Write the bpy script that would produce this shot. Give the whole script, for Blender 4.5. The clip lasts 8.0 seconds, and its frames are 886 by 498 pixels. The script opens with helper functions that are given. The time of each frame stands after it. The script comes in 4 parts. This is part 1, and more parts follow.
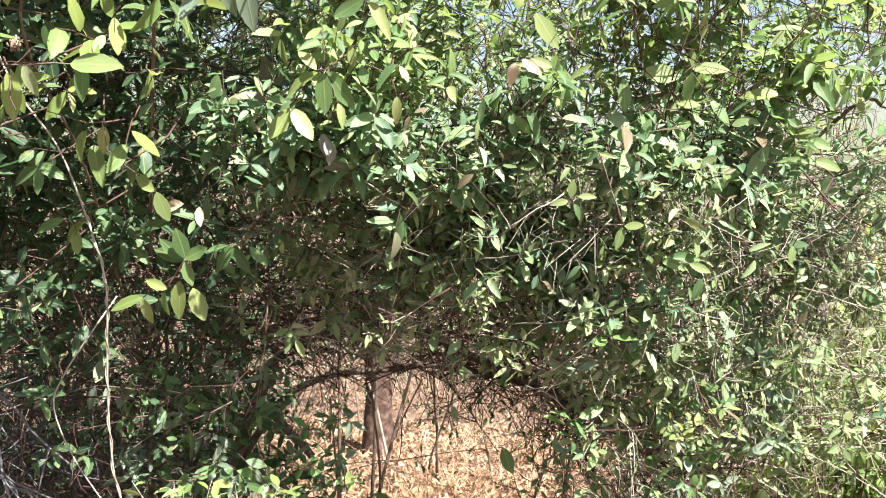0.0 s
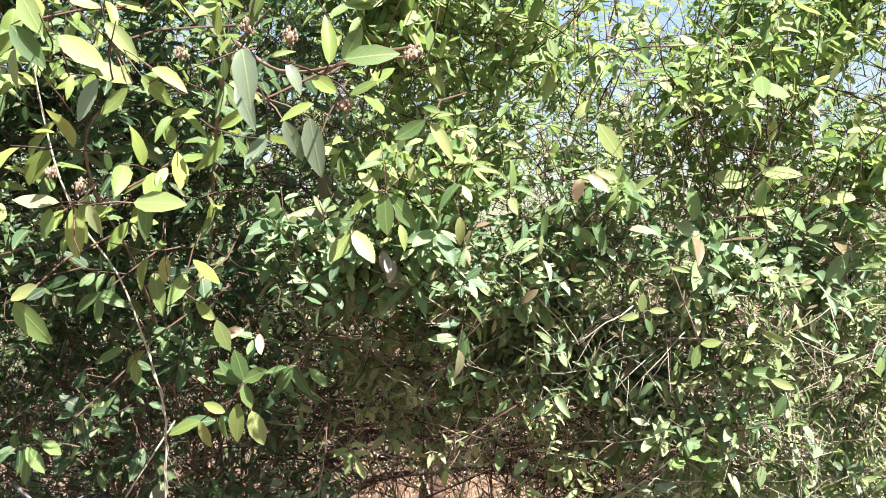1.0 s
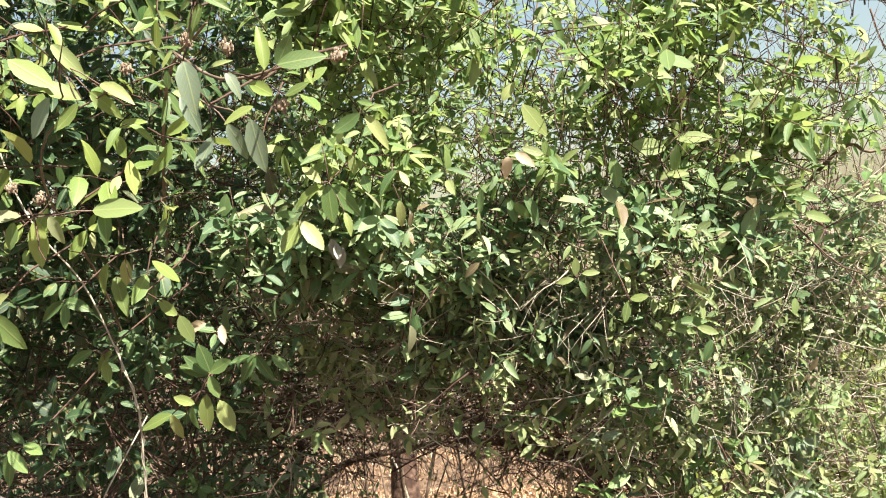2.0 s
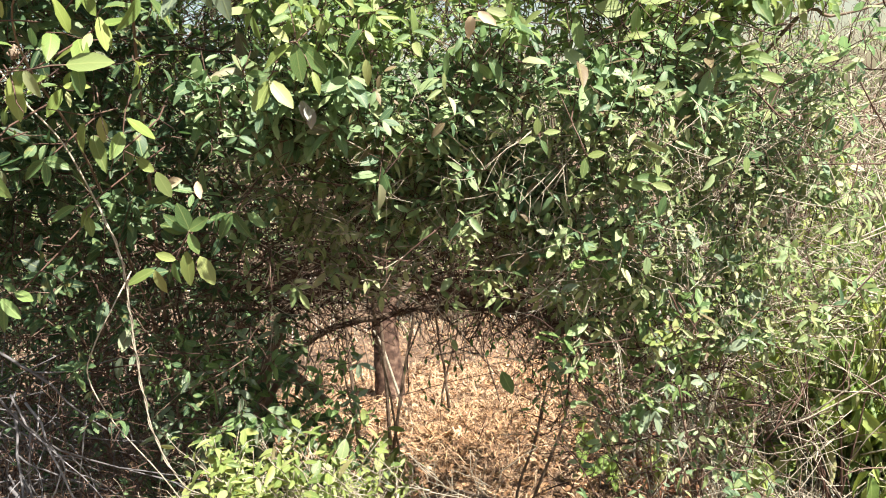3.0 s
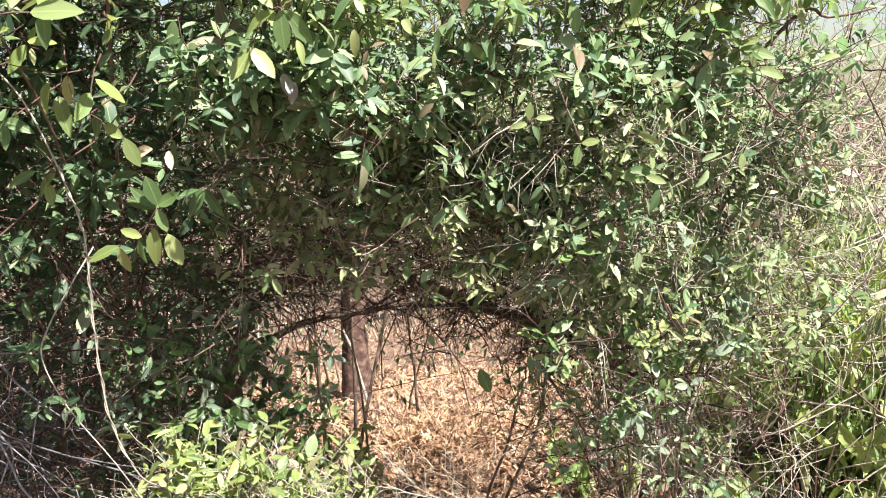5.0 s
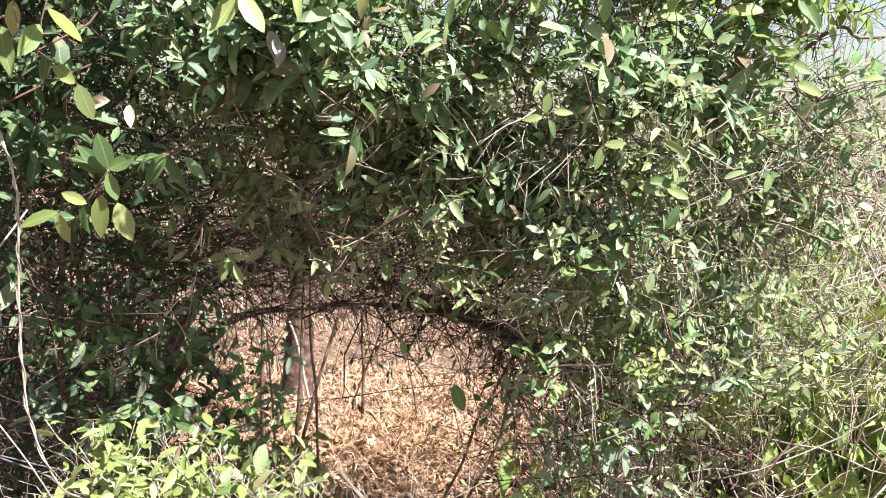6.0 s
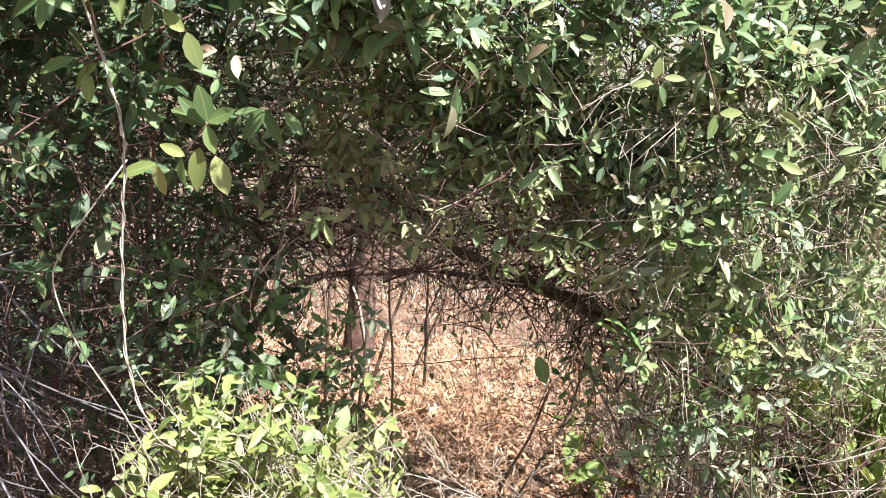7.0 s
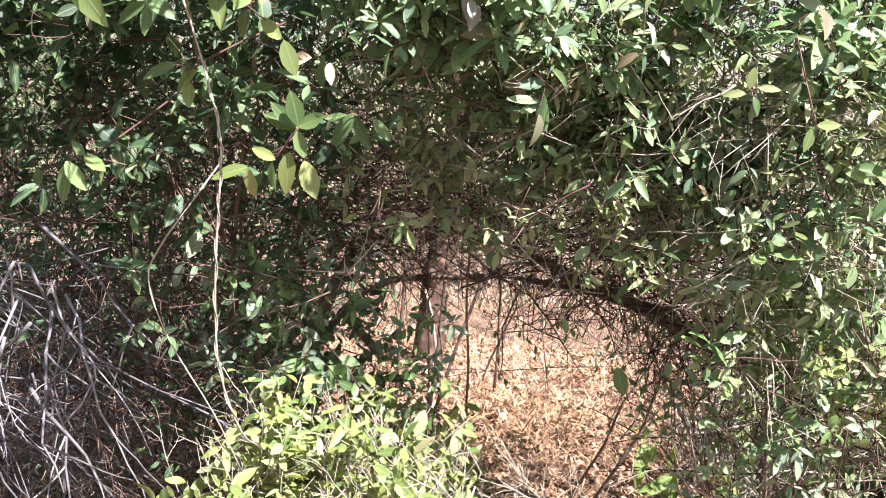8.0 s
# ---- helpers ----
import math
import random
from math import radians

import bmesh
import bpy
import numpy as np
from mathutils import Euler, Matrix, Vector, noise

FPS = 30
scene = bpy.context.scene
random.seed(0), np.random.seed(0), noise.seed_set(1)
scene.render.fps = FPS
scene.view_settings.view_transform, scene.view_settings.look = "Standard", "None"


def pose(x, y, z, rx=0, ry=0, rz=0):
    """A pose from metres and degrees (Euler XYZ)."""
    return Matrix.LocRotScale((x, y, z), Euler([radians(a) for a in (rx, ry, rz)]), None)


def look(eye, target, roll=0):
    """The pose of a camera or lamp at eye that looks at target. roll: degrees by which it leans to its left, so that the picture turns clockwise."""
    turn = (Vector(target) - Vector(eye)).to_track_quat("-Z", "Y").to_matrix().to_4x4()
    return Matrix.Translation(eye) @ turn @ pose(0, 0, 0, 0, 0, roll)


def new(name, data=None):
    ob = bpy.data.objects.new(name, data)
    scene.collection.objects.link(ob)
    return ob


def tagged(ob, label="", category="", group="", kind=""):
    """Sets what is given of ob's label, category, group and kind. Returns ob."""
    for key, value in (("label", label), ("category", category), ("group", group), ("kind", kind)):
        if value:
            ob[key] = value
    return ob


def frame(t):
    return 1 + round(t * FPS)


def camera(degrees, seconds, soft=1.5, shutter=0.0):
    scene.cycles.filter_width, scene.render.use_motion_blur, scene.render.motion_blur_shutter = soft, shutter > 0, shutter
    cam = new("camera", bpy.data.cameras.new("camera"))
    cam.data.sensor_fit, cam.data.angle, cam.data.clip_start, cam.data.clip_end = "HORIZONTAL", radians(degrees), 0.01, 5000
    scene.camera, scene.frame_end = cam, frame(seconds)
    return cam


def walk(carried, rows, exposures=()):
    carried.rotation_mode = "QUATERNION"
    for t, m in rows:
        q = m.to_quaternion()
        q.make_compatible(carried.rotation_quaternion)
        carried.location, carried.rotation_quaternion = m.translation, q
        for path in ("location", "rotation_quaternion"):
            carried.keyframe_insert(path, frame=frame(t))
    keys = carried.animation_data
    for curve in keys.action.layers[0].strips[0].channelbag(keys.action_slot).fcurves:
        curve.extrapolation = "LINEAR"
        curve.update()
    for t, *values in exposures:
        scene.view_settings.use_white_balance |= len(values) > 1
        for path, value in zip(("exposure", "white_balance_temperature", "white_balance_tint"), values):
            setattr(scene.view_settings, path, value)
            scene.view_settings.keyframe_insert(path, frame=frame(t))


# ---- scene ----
cam = camera(55.6, 8.0, soft=1.05)
PATH = [
    (0, (0.0, 0.0, 1.57), (-0.249, 1.98, 1.44), 0.3),
    (0.5, (-0.039, 0.036, 1.614), (-0.373, 2.006, 1.541), 0.3),
    (1, (-0.042, 0.05, 1.659), (-0.398, 2.018, 1.699), -0.9),
    (1.5, (-0.037, -0.001, 1.661), (-0.365, 1.968, 1.791), -3.3),
    (2, (-0.002, -0.059, 1.639), (-0.255, 1.925, 1.647), -5.7),
    (2.2, (0.027, -0.09, 1.61), (-0.205, 1.893, 1.494), -6.4),
    (3.3, (0.041, -0.149, 1.57), (-0.212, 1.818, 1.306), -5.1),
    (3.5, (0.04, -0.159, 1.559), (-0.222, 1.807, 1.307), -3.9),
    (4, (0.057, -0.194, 1.531), (-0.212, 1.771, 1.275), -3.1),
    (4.5, (0.07, -0.198, 1.528), (-0.168, 1.772, 1.278), -5.1),
    (4.7, (0.048, -0.158, 1.527), (-0.164, 1.816, 1.281), -5.1),
    (5.8, (-0.096, 0.125, 1.51), (-0.143, 2.109, 1.262), 1.6),
    (6, (-0.106, 0.14, 1.505), (-0.143, 2.124, 1.253), 2.1),
    (6.5, (-0.142, 0.162, 1.501), (-0.21, 2.142, 1.221), 3.2),
    (7, (-0.188, 0.173, 1.482), (-0.344, 2.141, 1.16), 4.0),
    (7.5, (-0.192, 0.176, 1.481), (-0.426, 2.132, 1.138), 4.4),
    (8, (-0.215, 0.166, 1.487), (-0.532, 2.114, 1.161), 4.7),
]
walk(cam, [(t, look(eye, target, roll)) for t, eye, target, roll in PATH], [(0.0, 2.44, 6300, 12), (0.8, 2.5, 6400, 11), (1.5, 2.38, 6850, 9), (2.2, 2.22, 6950, 8), (4.0, 2.24, 6550, 11), (6.0, 2.38, 6250, 18), (7.5, 2.5, 6200, 19), (8.0, 2.6, 6150, 20)])

# ---- sky, sun, exposure ----
SUN_ELEVATION, SUN_AZIMUTH = 57.0, 129.0      # degrees; azimuth clockwise from +y

world = bpy.data.worlds.new("sky")
scene.world = world
world.use_nodes = True
wn = world.node_tree.nodes
wl = world.node_tree.links
wn.clear()
sky = wn.new("ShaderNodeTexSky")
sky.sky_type = "NISHITA"
sky.sun_disc = False
sky.sun_elevation = radians(SUN_ELEVATION)
sky.sun_rotation = radians(SUN_AZIMUTH)
sky.dust_density = 2.2
sky.air_density = 1.5
sky.ozone_density = 0.4
bg = wn.new("ShaderNodeBackground")
bg.inputs["Strength"].default_value = 0.040
wo = wn.new("ShaderNodeOutputWorld")
wl.new(sky.outputs["Color"], bg.inputs["Color"])
wl.new(bg.outputs["Background"], wo.inputs["Surface"])

sun_data = bpy.data.lights.new("sun", "SUN")
sun_data.energy = 4.5
sun_data.angle = radians(0.5)
sun_data.color = (1.0, 0.955, 0.88)
sun = new("sun", sun_data)
az, el = radians(SUN_AZIMUTH), radians(SUN_ELEVATION)
sun.matrix_world = look((20 * math.sin(az) * math.cos(el), 20 * math.cos(az) * math.cos(el), 20 * math.sin(el)), (0, 0, 0))

# ---- materials ----


def node_material(name):
    m = bpy.data.materials.new(name)
    m.use_nodes = True
    m.node_tree.nodes.clear()
    return m, m.node_tree.nodes, m.node_tree.links


def ramp(nodes, stops):
    r = nodes.new("ShaderNodeValToRGB")
    e = r.color_ramp.elements
    e[0].position, e[0].color = stops[0][0], (*stops[0][1], 1)
    e[1].position, e[1].color = stops[-1][0], (*stops[-1][1], 1)
    for p, c in stops[1:-1]:
        k = e.new(p)
        k.color = (*c, 1)
    return r


def mix_rgb(nodes, links, fac, a, b, blend="MIX"):
    m = nodes.new("ShaderNodeMix")
    m.data_type = "RGBA"
    m.blend_type = blend
    for sock, v in ((m.inputs[0], fac), (m.inputs[6], a), (m.inputs[7], b)):
        if isinstance(v, (int, float)):
            sock.default_value = v
        elif isinstance(v, tuple):
            sock.default_value = (*v, 1)
        else:
            links.new(v, sock)
    return m.outputs[2]


def noise_node(nodes, links, scale, detail=3.0, source="Object"):
    tc = nodes.new("ShaderNodeTexCoord")
    n = nodes.new("ShaderNodeTexNoise")
    n.inputs["Scale"].default_value = scale
    n.inputs["Detail"].default_value = detail
    links.new(tc.outputs[source], n.inputs["Vector"])
    return n.outputs["Fac"]


def leaf_material(name, stops, glow, translucent=0.35, roughness=0.48, single=False, blotch=(0.30, 0.24, 0.07), gloss=0.36):
    """Leaf blade: colour by leaf, a paler midrib and side veins, blotches, gloss, and light passing through the blade."""
    m, n, l = node_material(name)
    if single:
        rnd = n.new("ShaderNodeObjectInfo").outputs["Random"]
    else:
        rnd = n.new("ShaderNodeNewGeometry").outputs["Random Per Island"]
    base = ramp(n, stops)
    l.new(rnd, base.inputs["Fac"])
    uv = n.new("ShaderNodeUVMap")
    sep = n.new("ShaderNodeSeparateXYZ")
    l.new(uv.outputs["UV"], sep.inputs["Vector"])
    off = n.new("ShaderNodeMath")
    off.operation = "SUBTRACT"
    l.new(sep.outputs["X"], off.inputs[0])
    off.inputs[1].default_value = 0.5
    side = n.new("ShaderNodeMath")
    side.operation = "ABSOLUTE"
    l.new(off.outputs[0], side.inputs[0])
    rib = n.new("ShaderNodeMapRange")
    l.new(side.outputs[0], rib.inputs["Value"])
    rib.inputs["From Min"].default_value, rib.inputs["From Max"].default_value = 0.012, 0.05
    rib.inputs["To Min"].default_value, rib.inputs["To Max"].default_value = 0.5, 0.0
    # side veins run forward from the midrib
    slant = n.new("ShaderNodeMath")
    slant.operation = "MULTIPLY_ADD"
    l.new(side.outputs[0], slant.inputs[0])
    slant.inputs[1].default_value = -0.8
    l.new(sep.outputs["Y"], slant.inputs[2])
    wave = n.new("ShaderNodeMath")
    wave.operation = "MULTIPLY"
    l.new(slant.outputs[0], wave.inputs[0])
    wave.inputs[1].default_value = 50.0
    sine = n.new("ShaderNodeMath")
    sine.operation = "SINE"
    l.new(wave.outputs[0], sine.inputs[0])
    vein = n.new("ShaderNodeMapRange")
    l.new(sine.outputs[0], vein.inputs["Value"])
    vein.inputs["From Min"].default_value, vein.inputs["From Max"].default_value = 0.8, 1.0
    vein.inputs["To Min"].default_value, vein.inputs["To Max"].default_value = 0.0, 0.22
    both = n.new("ShaderNodeMath")
    both.operation = "MAXIMUM"
    l.new(rib.outputs[0], both.inputs[0])
    l.new(vein.outputs[0], both.inputs[1])
    patch = noise_node(n, l, 35.0)
    spots = n.new("ShaderNodeMapRange")
    l.new(patch, spots.inputs["Value"])
    spots.inputs["From Min"].default_value, spots.inputs["From Max"].default_value = 0.58, 0.75
    spots.inputs["To Min"].default_value, spots.inputs["To Max"].default_value = 0.0, 0.5
    col = mix_rgb(n, l, spots.outputs[0], base.outputs["Color"], blotch)
    pale = mix_rgb(n, l, 0.5, col, (0.42, 0.46, 0.18))
    col = mix_rgb(n, l, both.outputs[0], col, pale)
    p = n.new("ShaderNodeBsdfPrincipled")
    l.new(col, p.inputs["Base Color"])
    p.inputs["Roughness"].default_value = roughness
    p.inputs["Specular IOR Level"].default_value = gloss
    bump = n.new("ShaderNodeBump")
    bump.inputs["Strength"].default_value = 0.25
    bump.inputs["Distance"].default_value = 0.002
    l.new(both.outputs[0], bump.inputs["Height"])
    l.new(bump.outputs["Normal"], p.inputs["Normal"])
    tr = n.new("ShaderNodeBsdfTranslucent")
    through_col = mix_rgb(n, l, 0.55, col, glow)
    l.new(through_col, tr.inputs["Color"])
    sh = n.new("ShaderNodeMixShader")
    sh.inputs["Fac"].default_value = translucent
    l.new(p.outputs["BSDF"], sh.inputs[1])
    l.new(tr.outputs["BSDF"], sh.inputs[2])
    out = n.new("ShaderNodeOutputMaterial")
    l.new(sh.outputs["Shader"], out.inputs["Surface"])
    return m


def rough_material(name, stops, scale, roughness=0.85, bump_scale=60.0, bump=0.5, single=None, rand_mix=0.5):
    """Matt natural surface: a colour ramp over noise, shifted piece by piece, with fine relief."""
    m, n, l = node_material(name)
    nz = noise_node(n, l, scale, 6.0)
    fac = nz
    if single is not None:
        rnd = n.new("ShaderNodeObjectInfo").outputs["Random"] if single else n.new("ShaderNodeNewGeometry").outputs["Random Per Island"]
        mx = n.new("ShaderNodeMix")
        mx.inputs[0].default_value = rand_mix
        l.new(nz, mx.inputs[2])
        l.new(rnd, mx.inputs[3])
        fac = mx.outputs[0]
    r = ramp(n, stops)
    l.new(fac, r.inputs["Fac"])
    p = n.new("ShaderNodeBsdfPrincipled")
    l.new(r.outputs["Color"], p.inputs["Base Color"])
    p.inputs["Roughness"].default_value = roughness
    p.inputs["Specular IOR Level"].default_value = 0.25
    b = n.new("ShaderNodeBump")
    b.inputs["Strength"].default_value = bump
    b.inputs["Distance"].default_value = 0.004
    l.new(noise_node(n, l, bump_scale, 4.0), b.inputs["Height"])
    l.new(b.outputs["Normal"], p.inputs["Normal"])
    out = n.new("ShaderNodeOutputMaterial")
    l.new(p.outputs["BSDF"], out.inputs["Surface"])
    return m


# Hedge leaf in a shaded and a sunlit copy, the light put into colour.
SHADED_GREEN = [(0.0, (0.011, 0.028, 0.017)), (0.35, (0.024, 0.052, 0.028)), (0.7, (0.052, 0.096, 0.046)), (0.92, (0.090, 0.145, 0.064)), (1.0, (0.14, 0.16, 0.10))]
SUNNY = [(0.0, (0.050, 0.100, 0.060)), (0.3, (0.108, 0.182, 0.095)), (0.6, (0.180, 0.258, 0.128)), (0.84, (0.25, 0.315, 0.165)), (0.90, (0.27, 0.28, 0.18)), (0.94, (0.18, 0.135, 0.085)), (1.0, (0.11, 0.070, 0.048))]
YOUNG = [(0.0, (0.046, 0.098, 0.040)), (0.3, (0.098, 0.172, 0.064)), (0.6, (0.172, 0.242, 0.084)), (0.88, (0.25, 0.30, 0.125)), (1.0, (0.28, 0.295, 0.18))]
LIME = [(0.0, (0.056, 0.100, 0.032)), (0.35, (0.128, 0.180, 0.052)), (0.75, (0.205, 0.252, 0.085)), (0.93, (0.27, 0.295, 0.13)), (1.0, (0.21, 0.18, 0.10))]
OLIVE = [(0.0, (0.070, 0.125, 0.045)), (0.5, (0.125, 0.195, 0.050)), (0.85, (0.20, 0.26, 0.065)), (1.0, (0.27, 0.29, 0.12))]
GRASSY = [(0.0, (0.090, 0.160, 0.042)), (0.5, (0.17, 0.265, 0.068)), (0.85, (0.29, 0.355, 0.11)), (1.0, (0.40, 0.38, 0.21))]
PALE = [(0.0, (0.08, 0.125, 0.050)), (0.5, (0.155, 0.205, 0.085)), (0.8, (0.26, 0.30, 0.14)), (1.0, (0.34, 0.33, 0.20))]
YELLOW_GLOW, GREEN_GLOW = (0.42, 0.46, 0.07), (0.15, 0.31, 0.09)
M_SHADED = leaf_material("shaded hedge leaf", SHADED_GREEN, GREEN_GLOW, 0.24, gloss=0.2)
M_SHADED1 = leaf_material("shaded hedge leaf single", SHADED_GREEN, GREEN_GLOW, 0.24, single=True, gloss=0.2)
M_SUNNY = leaf_material("sunlit shaded hedge leaf", SUNNY, (0.21, 0.37, 0.14), translucent=0.40, roughness=0.5, blotch=(0.20, 0.24, 0.12))
M_SUNNY1 = leaf_material("sunlit shaded hedge leaf single", SUNNY, (0.21, 0.37, 0.14), translucent=0.40, roughness=0.5, blotch=(0.20, 0.24, 0.12), single=True)
M_YOUNG = leaf_material("young shaded hedge leaf", YOUNG, (0.30, 0.42, 0.10), translucent=0.46, roughness=0.55, blotch=(0.24, 0.25, 0.09))
M_YOUNG1 = leaf_material("young shaded hedge leaf single", YOUNG, (0.30, 0.42, 0.10), translucent=0.46, roughness=0.55, single=True, blotch=(0.24, 0.25, 0.09))
M_LIME = leaf_material("lime leaf", LIME, YELLOW_GLOW)
M_LIME1 = leaf_material("lime leaf single", LIME, YELLOW_GLOW, single=True)
M_OLIVE = leaf_material("olive leaf", OLIVE, (0.32, 0.37, 0.09), roughness=0.5)
M_OLIVE1 = leaf_material("olive leaf single", OLIVE, (0.32, 0.37, 0.09), roughness=0.5, single=True)
M_GRASSY = leaf_material("drooping leaf", GRASSY, YELLOW_GLOW)
M_GRASSY1 = leaf_material("drooping leaf single", GRASSY, YELLOW_GLOW, single=True)
M_PALE = leaf_material("dusty leaf", PALE, (0.26, 0.35, 0.13), roughness=0.55)
M_PALE1 = leaf_material("dusty leaf single", PALE, (0.26, 0.35, 0.13), roughness=0.55, single=True)
DEEP = [(0.0, (0.050, 0.100, 0.036)), (0.6, (0.095, 0.165, 0.055)), (1.0, (0.15, 0.225, 0.075))]
M_DEEP1 = leaf_material("deep green leaf single", DEEP, GREEN_GLOW, single=True)
DUSK = [(0.0, (0.10, 0.14, 0.10)), (1.0, (0.20, 0.25, 0.18))]
M_DUSK1 = leaf_material("grey-green leaf single", DUSK, GREEN_GLOW, roughness=0.45, single=True)
M_FALLEN = leaf_material("fallen leaf", [(0.0, (0.07, 0.035, 0.02)), (0.35, (0.21, 0.105, 0.058)), (0.75, (0.39, 0.225, 0.125)), (1.0, (0.55, 0.38, 0.25))], (0.5, 0.3, 0.12), 0.15, 0.7, blotch=(0.18, 0.10, 0.05))
M_ASH = leaf_material("ashen dead leaf", [(0.0, (0.17, 0.17, 0.17)), (1.0, (0.28, 0.28, 0.28))], (0.4, 0.4, 0.4), 0.25, 0.8, blotch=(0.2, 0.19, 0.18))
M_BEIGE = leaf_material("beige dead leaf", [(0.0, (0.34, 0.26, 0.18)), (1.0, (0.46, 0.37, 0.27))], (0.5, 0.36, 0.22), 0.3, 0.7, blotch=(0.24, 0.15, 0.09))
M_RUSSET = leaf_material("russet dead leaf", [(0.0, (0.14, 0.05, 0.03)), (0.5, (0.26, 0.10, 0.055)), (1.0, (0.42, 0.22, 0.13))], (0.4, 0.15, 0.06), 0.2, 0.65, blotch=(0.12, 0.05, 0.03))
M_BARK = rough_material("brown bark", [(0.2, (0.055, 0.038, 0.028)), (0.5, (0.12, 0.085, 0.062)), (0.85, (0.23, 0.18, 0.14))], 30.0, bump_scale=120.0)
M_TRUNK = rough_material("red-brown bark", [(0.3, (0.030, 0.018, 0.015)), (0.5, (0.085, 0.050, 0.038)), (0.7, (0.19, 0.125, 0.095))], 22.0, bump_scale=70.0, bump=0.9)
M_TWIG = rough_material("brown twig", [(0.1, (0.024, 0.013, 0.011)), (0.55, (0.068, 0.038, 0.029)), (0.95, (0.19, 0.14, 0.108))], 25.0, single=False, rand_mix=0.7)
M_GREY = rough_material("grey dead twig", [(0.1, (0.050, 0.046, 0.048)), (0.5, (0.122, 0.116, 0.121)), (0.9, (0.25, 0.242, 0.25))], 30.0, single=True)
M_VINE = rough_material("pale vine bark", [(0.2, (0.15, 0.125, 0.095)), (0.5, (0.27, 0.24, 0.19)), (0.85, (0.40, 0.37, 0.31))], 60.0)
M_STRAW = rough_material("straw", [(0.15, (0.075, 0.042, 0.030)), (0.45, (0.28, 0.18, 0.118)), (0.85, (0.57, 0.42, 0.285))], 2.2, single=False, rand_mix=0.6)
M_GOLD = rough_material("golden straw", [(0.1, (0.07, 0.036, 0.022)), (0.4, (0.30, 0.175, 0.10)), (0.65, (0.46, 0.29, 0.16)), (0.9, (0.62, 0.45, 0.28))], 5.0, single=False, rand_mix=0.7)
M_HAY = rough_material("pale dry grass", [(0.1, (0.17, 0.165, 0.12)), (0.5, (0.33, 0.32, 0.25)), (0.9, (0.54, 0.52, 0.45))], 6.0, single=False, rand_mix=0.8)
M_GROUND = rough_material("dry earth", [(0.25, (0.066, 0.041, 0.028)), (0.5, (0.10, 0.063, 0.042)), (0.75, (0.15, 0.10, 0.068))], 9.0, bump_scale=40.0, bump=0.8)
M_CANE = rough_material("green cane", [(0.2, (0.16, 0.20, 0.07)), (0.8, (0.38, 0.40, 0.20))], 20.0, roughness=0.5)
M_FLOWER = rough_material("dry flower head", [(0.2, (0.10, 0.072, 0.052)), (0.6, (0.20, 0.15, 0.11)), (0.9, (0.32, 0.26, 0.20))], 40.0, single=False)

# ---- mesh helpers ----


def link_mesh(name, verts, faces, material, parent=None, uvs=None, smooth=True):
    me = bpy.data.meshes.new(name)
    me.from_pydata(verts, [], faces)
    if uvs is not None:
        layer = me.uv_layers.new(name="UVMap")
        loops = np.empty(len(me.loops), dtype=np.int32)
        me.loops.foreach_get("vertex_index", loops)
        layer.data.foreach_set("uv", np.asarray(uvs, dtype=np.float32)[loops].ravel())
    if smooth:
        me.polygons.foreach_set("use_smooth", [True] * len(me.polygons))
    me.materials.append(material)
    ob = new(name, me)
    if parent is not None:
        ob.parent = parent
    return ob


def thing(name, at, label, category, group="", kind=""):
    ob = new(name)
    ob.location = at
    ob.empty_display_size = 0.05
    return tagged(ob, label, category, group, kind)


def leaf_shape(width, fold, curl, sway=0.0, widest=0.45, cup=0.0):
    """One blade of length 1 along +y, facing +z: folded along the midrib, its tip curling down."""
    stations = (0.0, 0.10, 0.32, 0.60, 0.82, 0.94, 1.0)
    verts, uvs, rows = [], [], []
    for s in stations:
        e = math.log(0.5) / math.log(widest)
        w = width / 2 * math.sin(math.pi * s**e) ** 0.79 if 0 < s < 1 else 0.0
        mid = Vector((sway * s * s, s, -curl * s * s))
        if w == 0.0:
            rows.append([len(verts)])
            verts.append(tuple(mid))
            uvs.append((0.5, s))
        else:
            rows.append([len(verts), len(verts) + 1, len(verts) + 2])
            for k in (-1, 0, 1):
                verts.append((mid.x + k * w, mid.y, mid.z + abs(k) * w * fold + cup * abs(k) * w * math.sin(9 * s)))
                uvs.append((0.5 + 0.5 * k * w / (width / 2), s))
    faces = []
    for a, b in zip(rows, rows[1:]):
        if len(a) == 1:
            faces += [(a[0], b[1], b[0]), (a[0], b[2], b[1])]
        elif len(b) == 1:
            faces += [(a[0], a[1], b[0]), (a[1], a[2], b[0])]
        else:
            faces += [(a[0], a[1], b[1], b[0]), (a[1], a[2], b[2], b[1])]
    return np.array(verts), faces, np.array(uvs)


BROAD = [leaf_shape(0.43, 0.25, 0.10), leaf_shape(0.38, 0.5, 0.28, 0.06), leaf_shape(0.46, 0.12, 0.05, -0.04, 0.48), leaf_shape(0.41, 0.35, 0.34, 0.10, cup=0.16), leaf_shape(0.33, 0.7, 0.18, -0.08, 0.42), leaf_shape(0.45, 0.3, -0.15, 0.05, 0.48, 0.12)]
LONG = [leaf_shape(0.32, 0.5, 0.5, 0.12), leaf_shape(0.38, 0.6, 0.8, -0.14, cup=0.2), leaf_shape(0.27, 0.8, 0.3, 0.1, cup=0.15), leaf_shape(0.34, 0.35, 0.2, -0.05)]
CRISP = [leaf_shape(0.5, 0.7, 0.5, 0.1, cup=0.4), leaf_shape(0.42, 0.9, -0.4, -0.1, cup=0.3), leaf_shape(0.55, 0.4, 0.6, cup=0.5)]


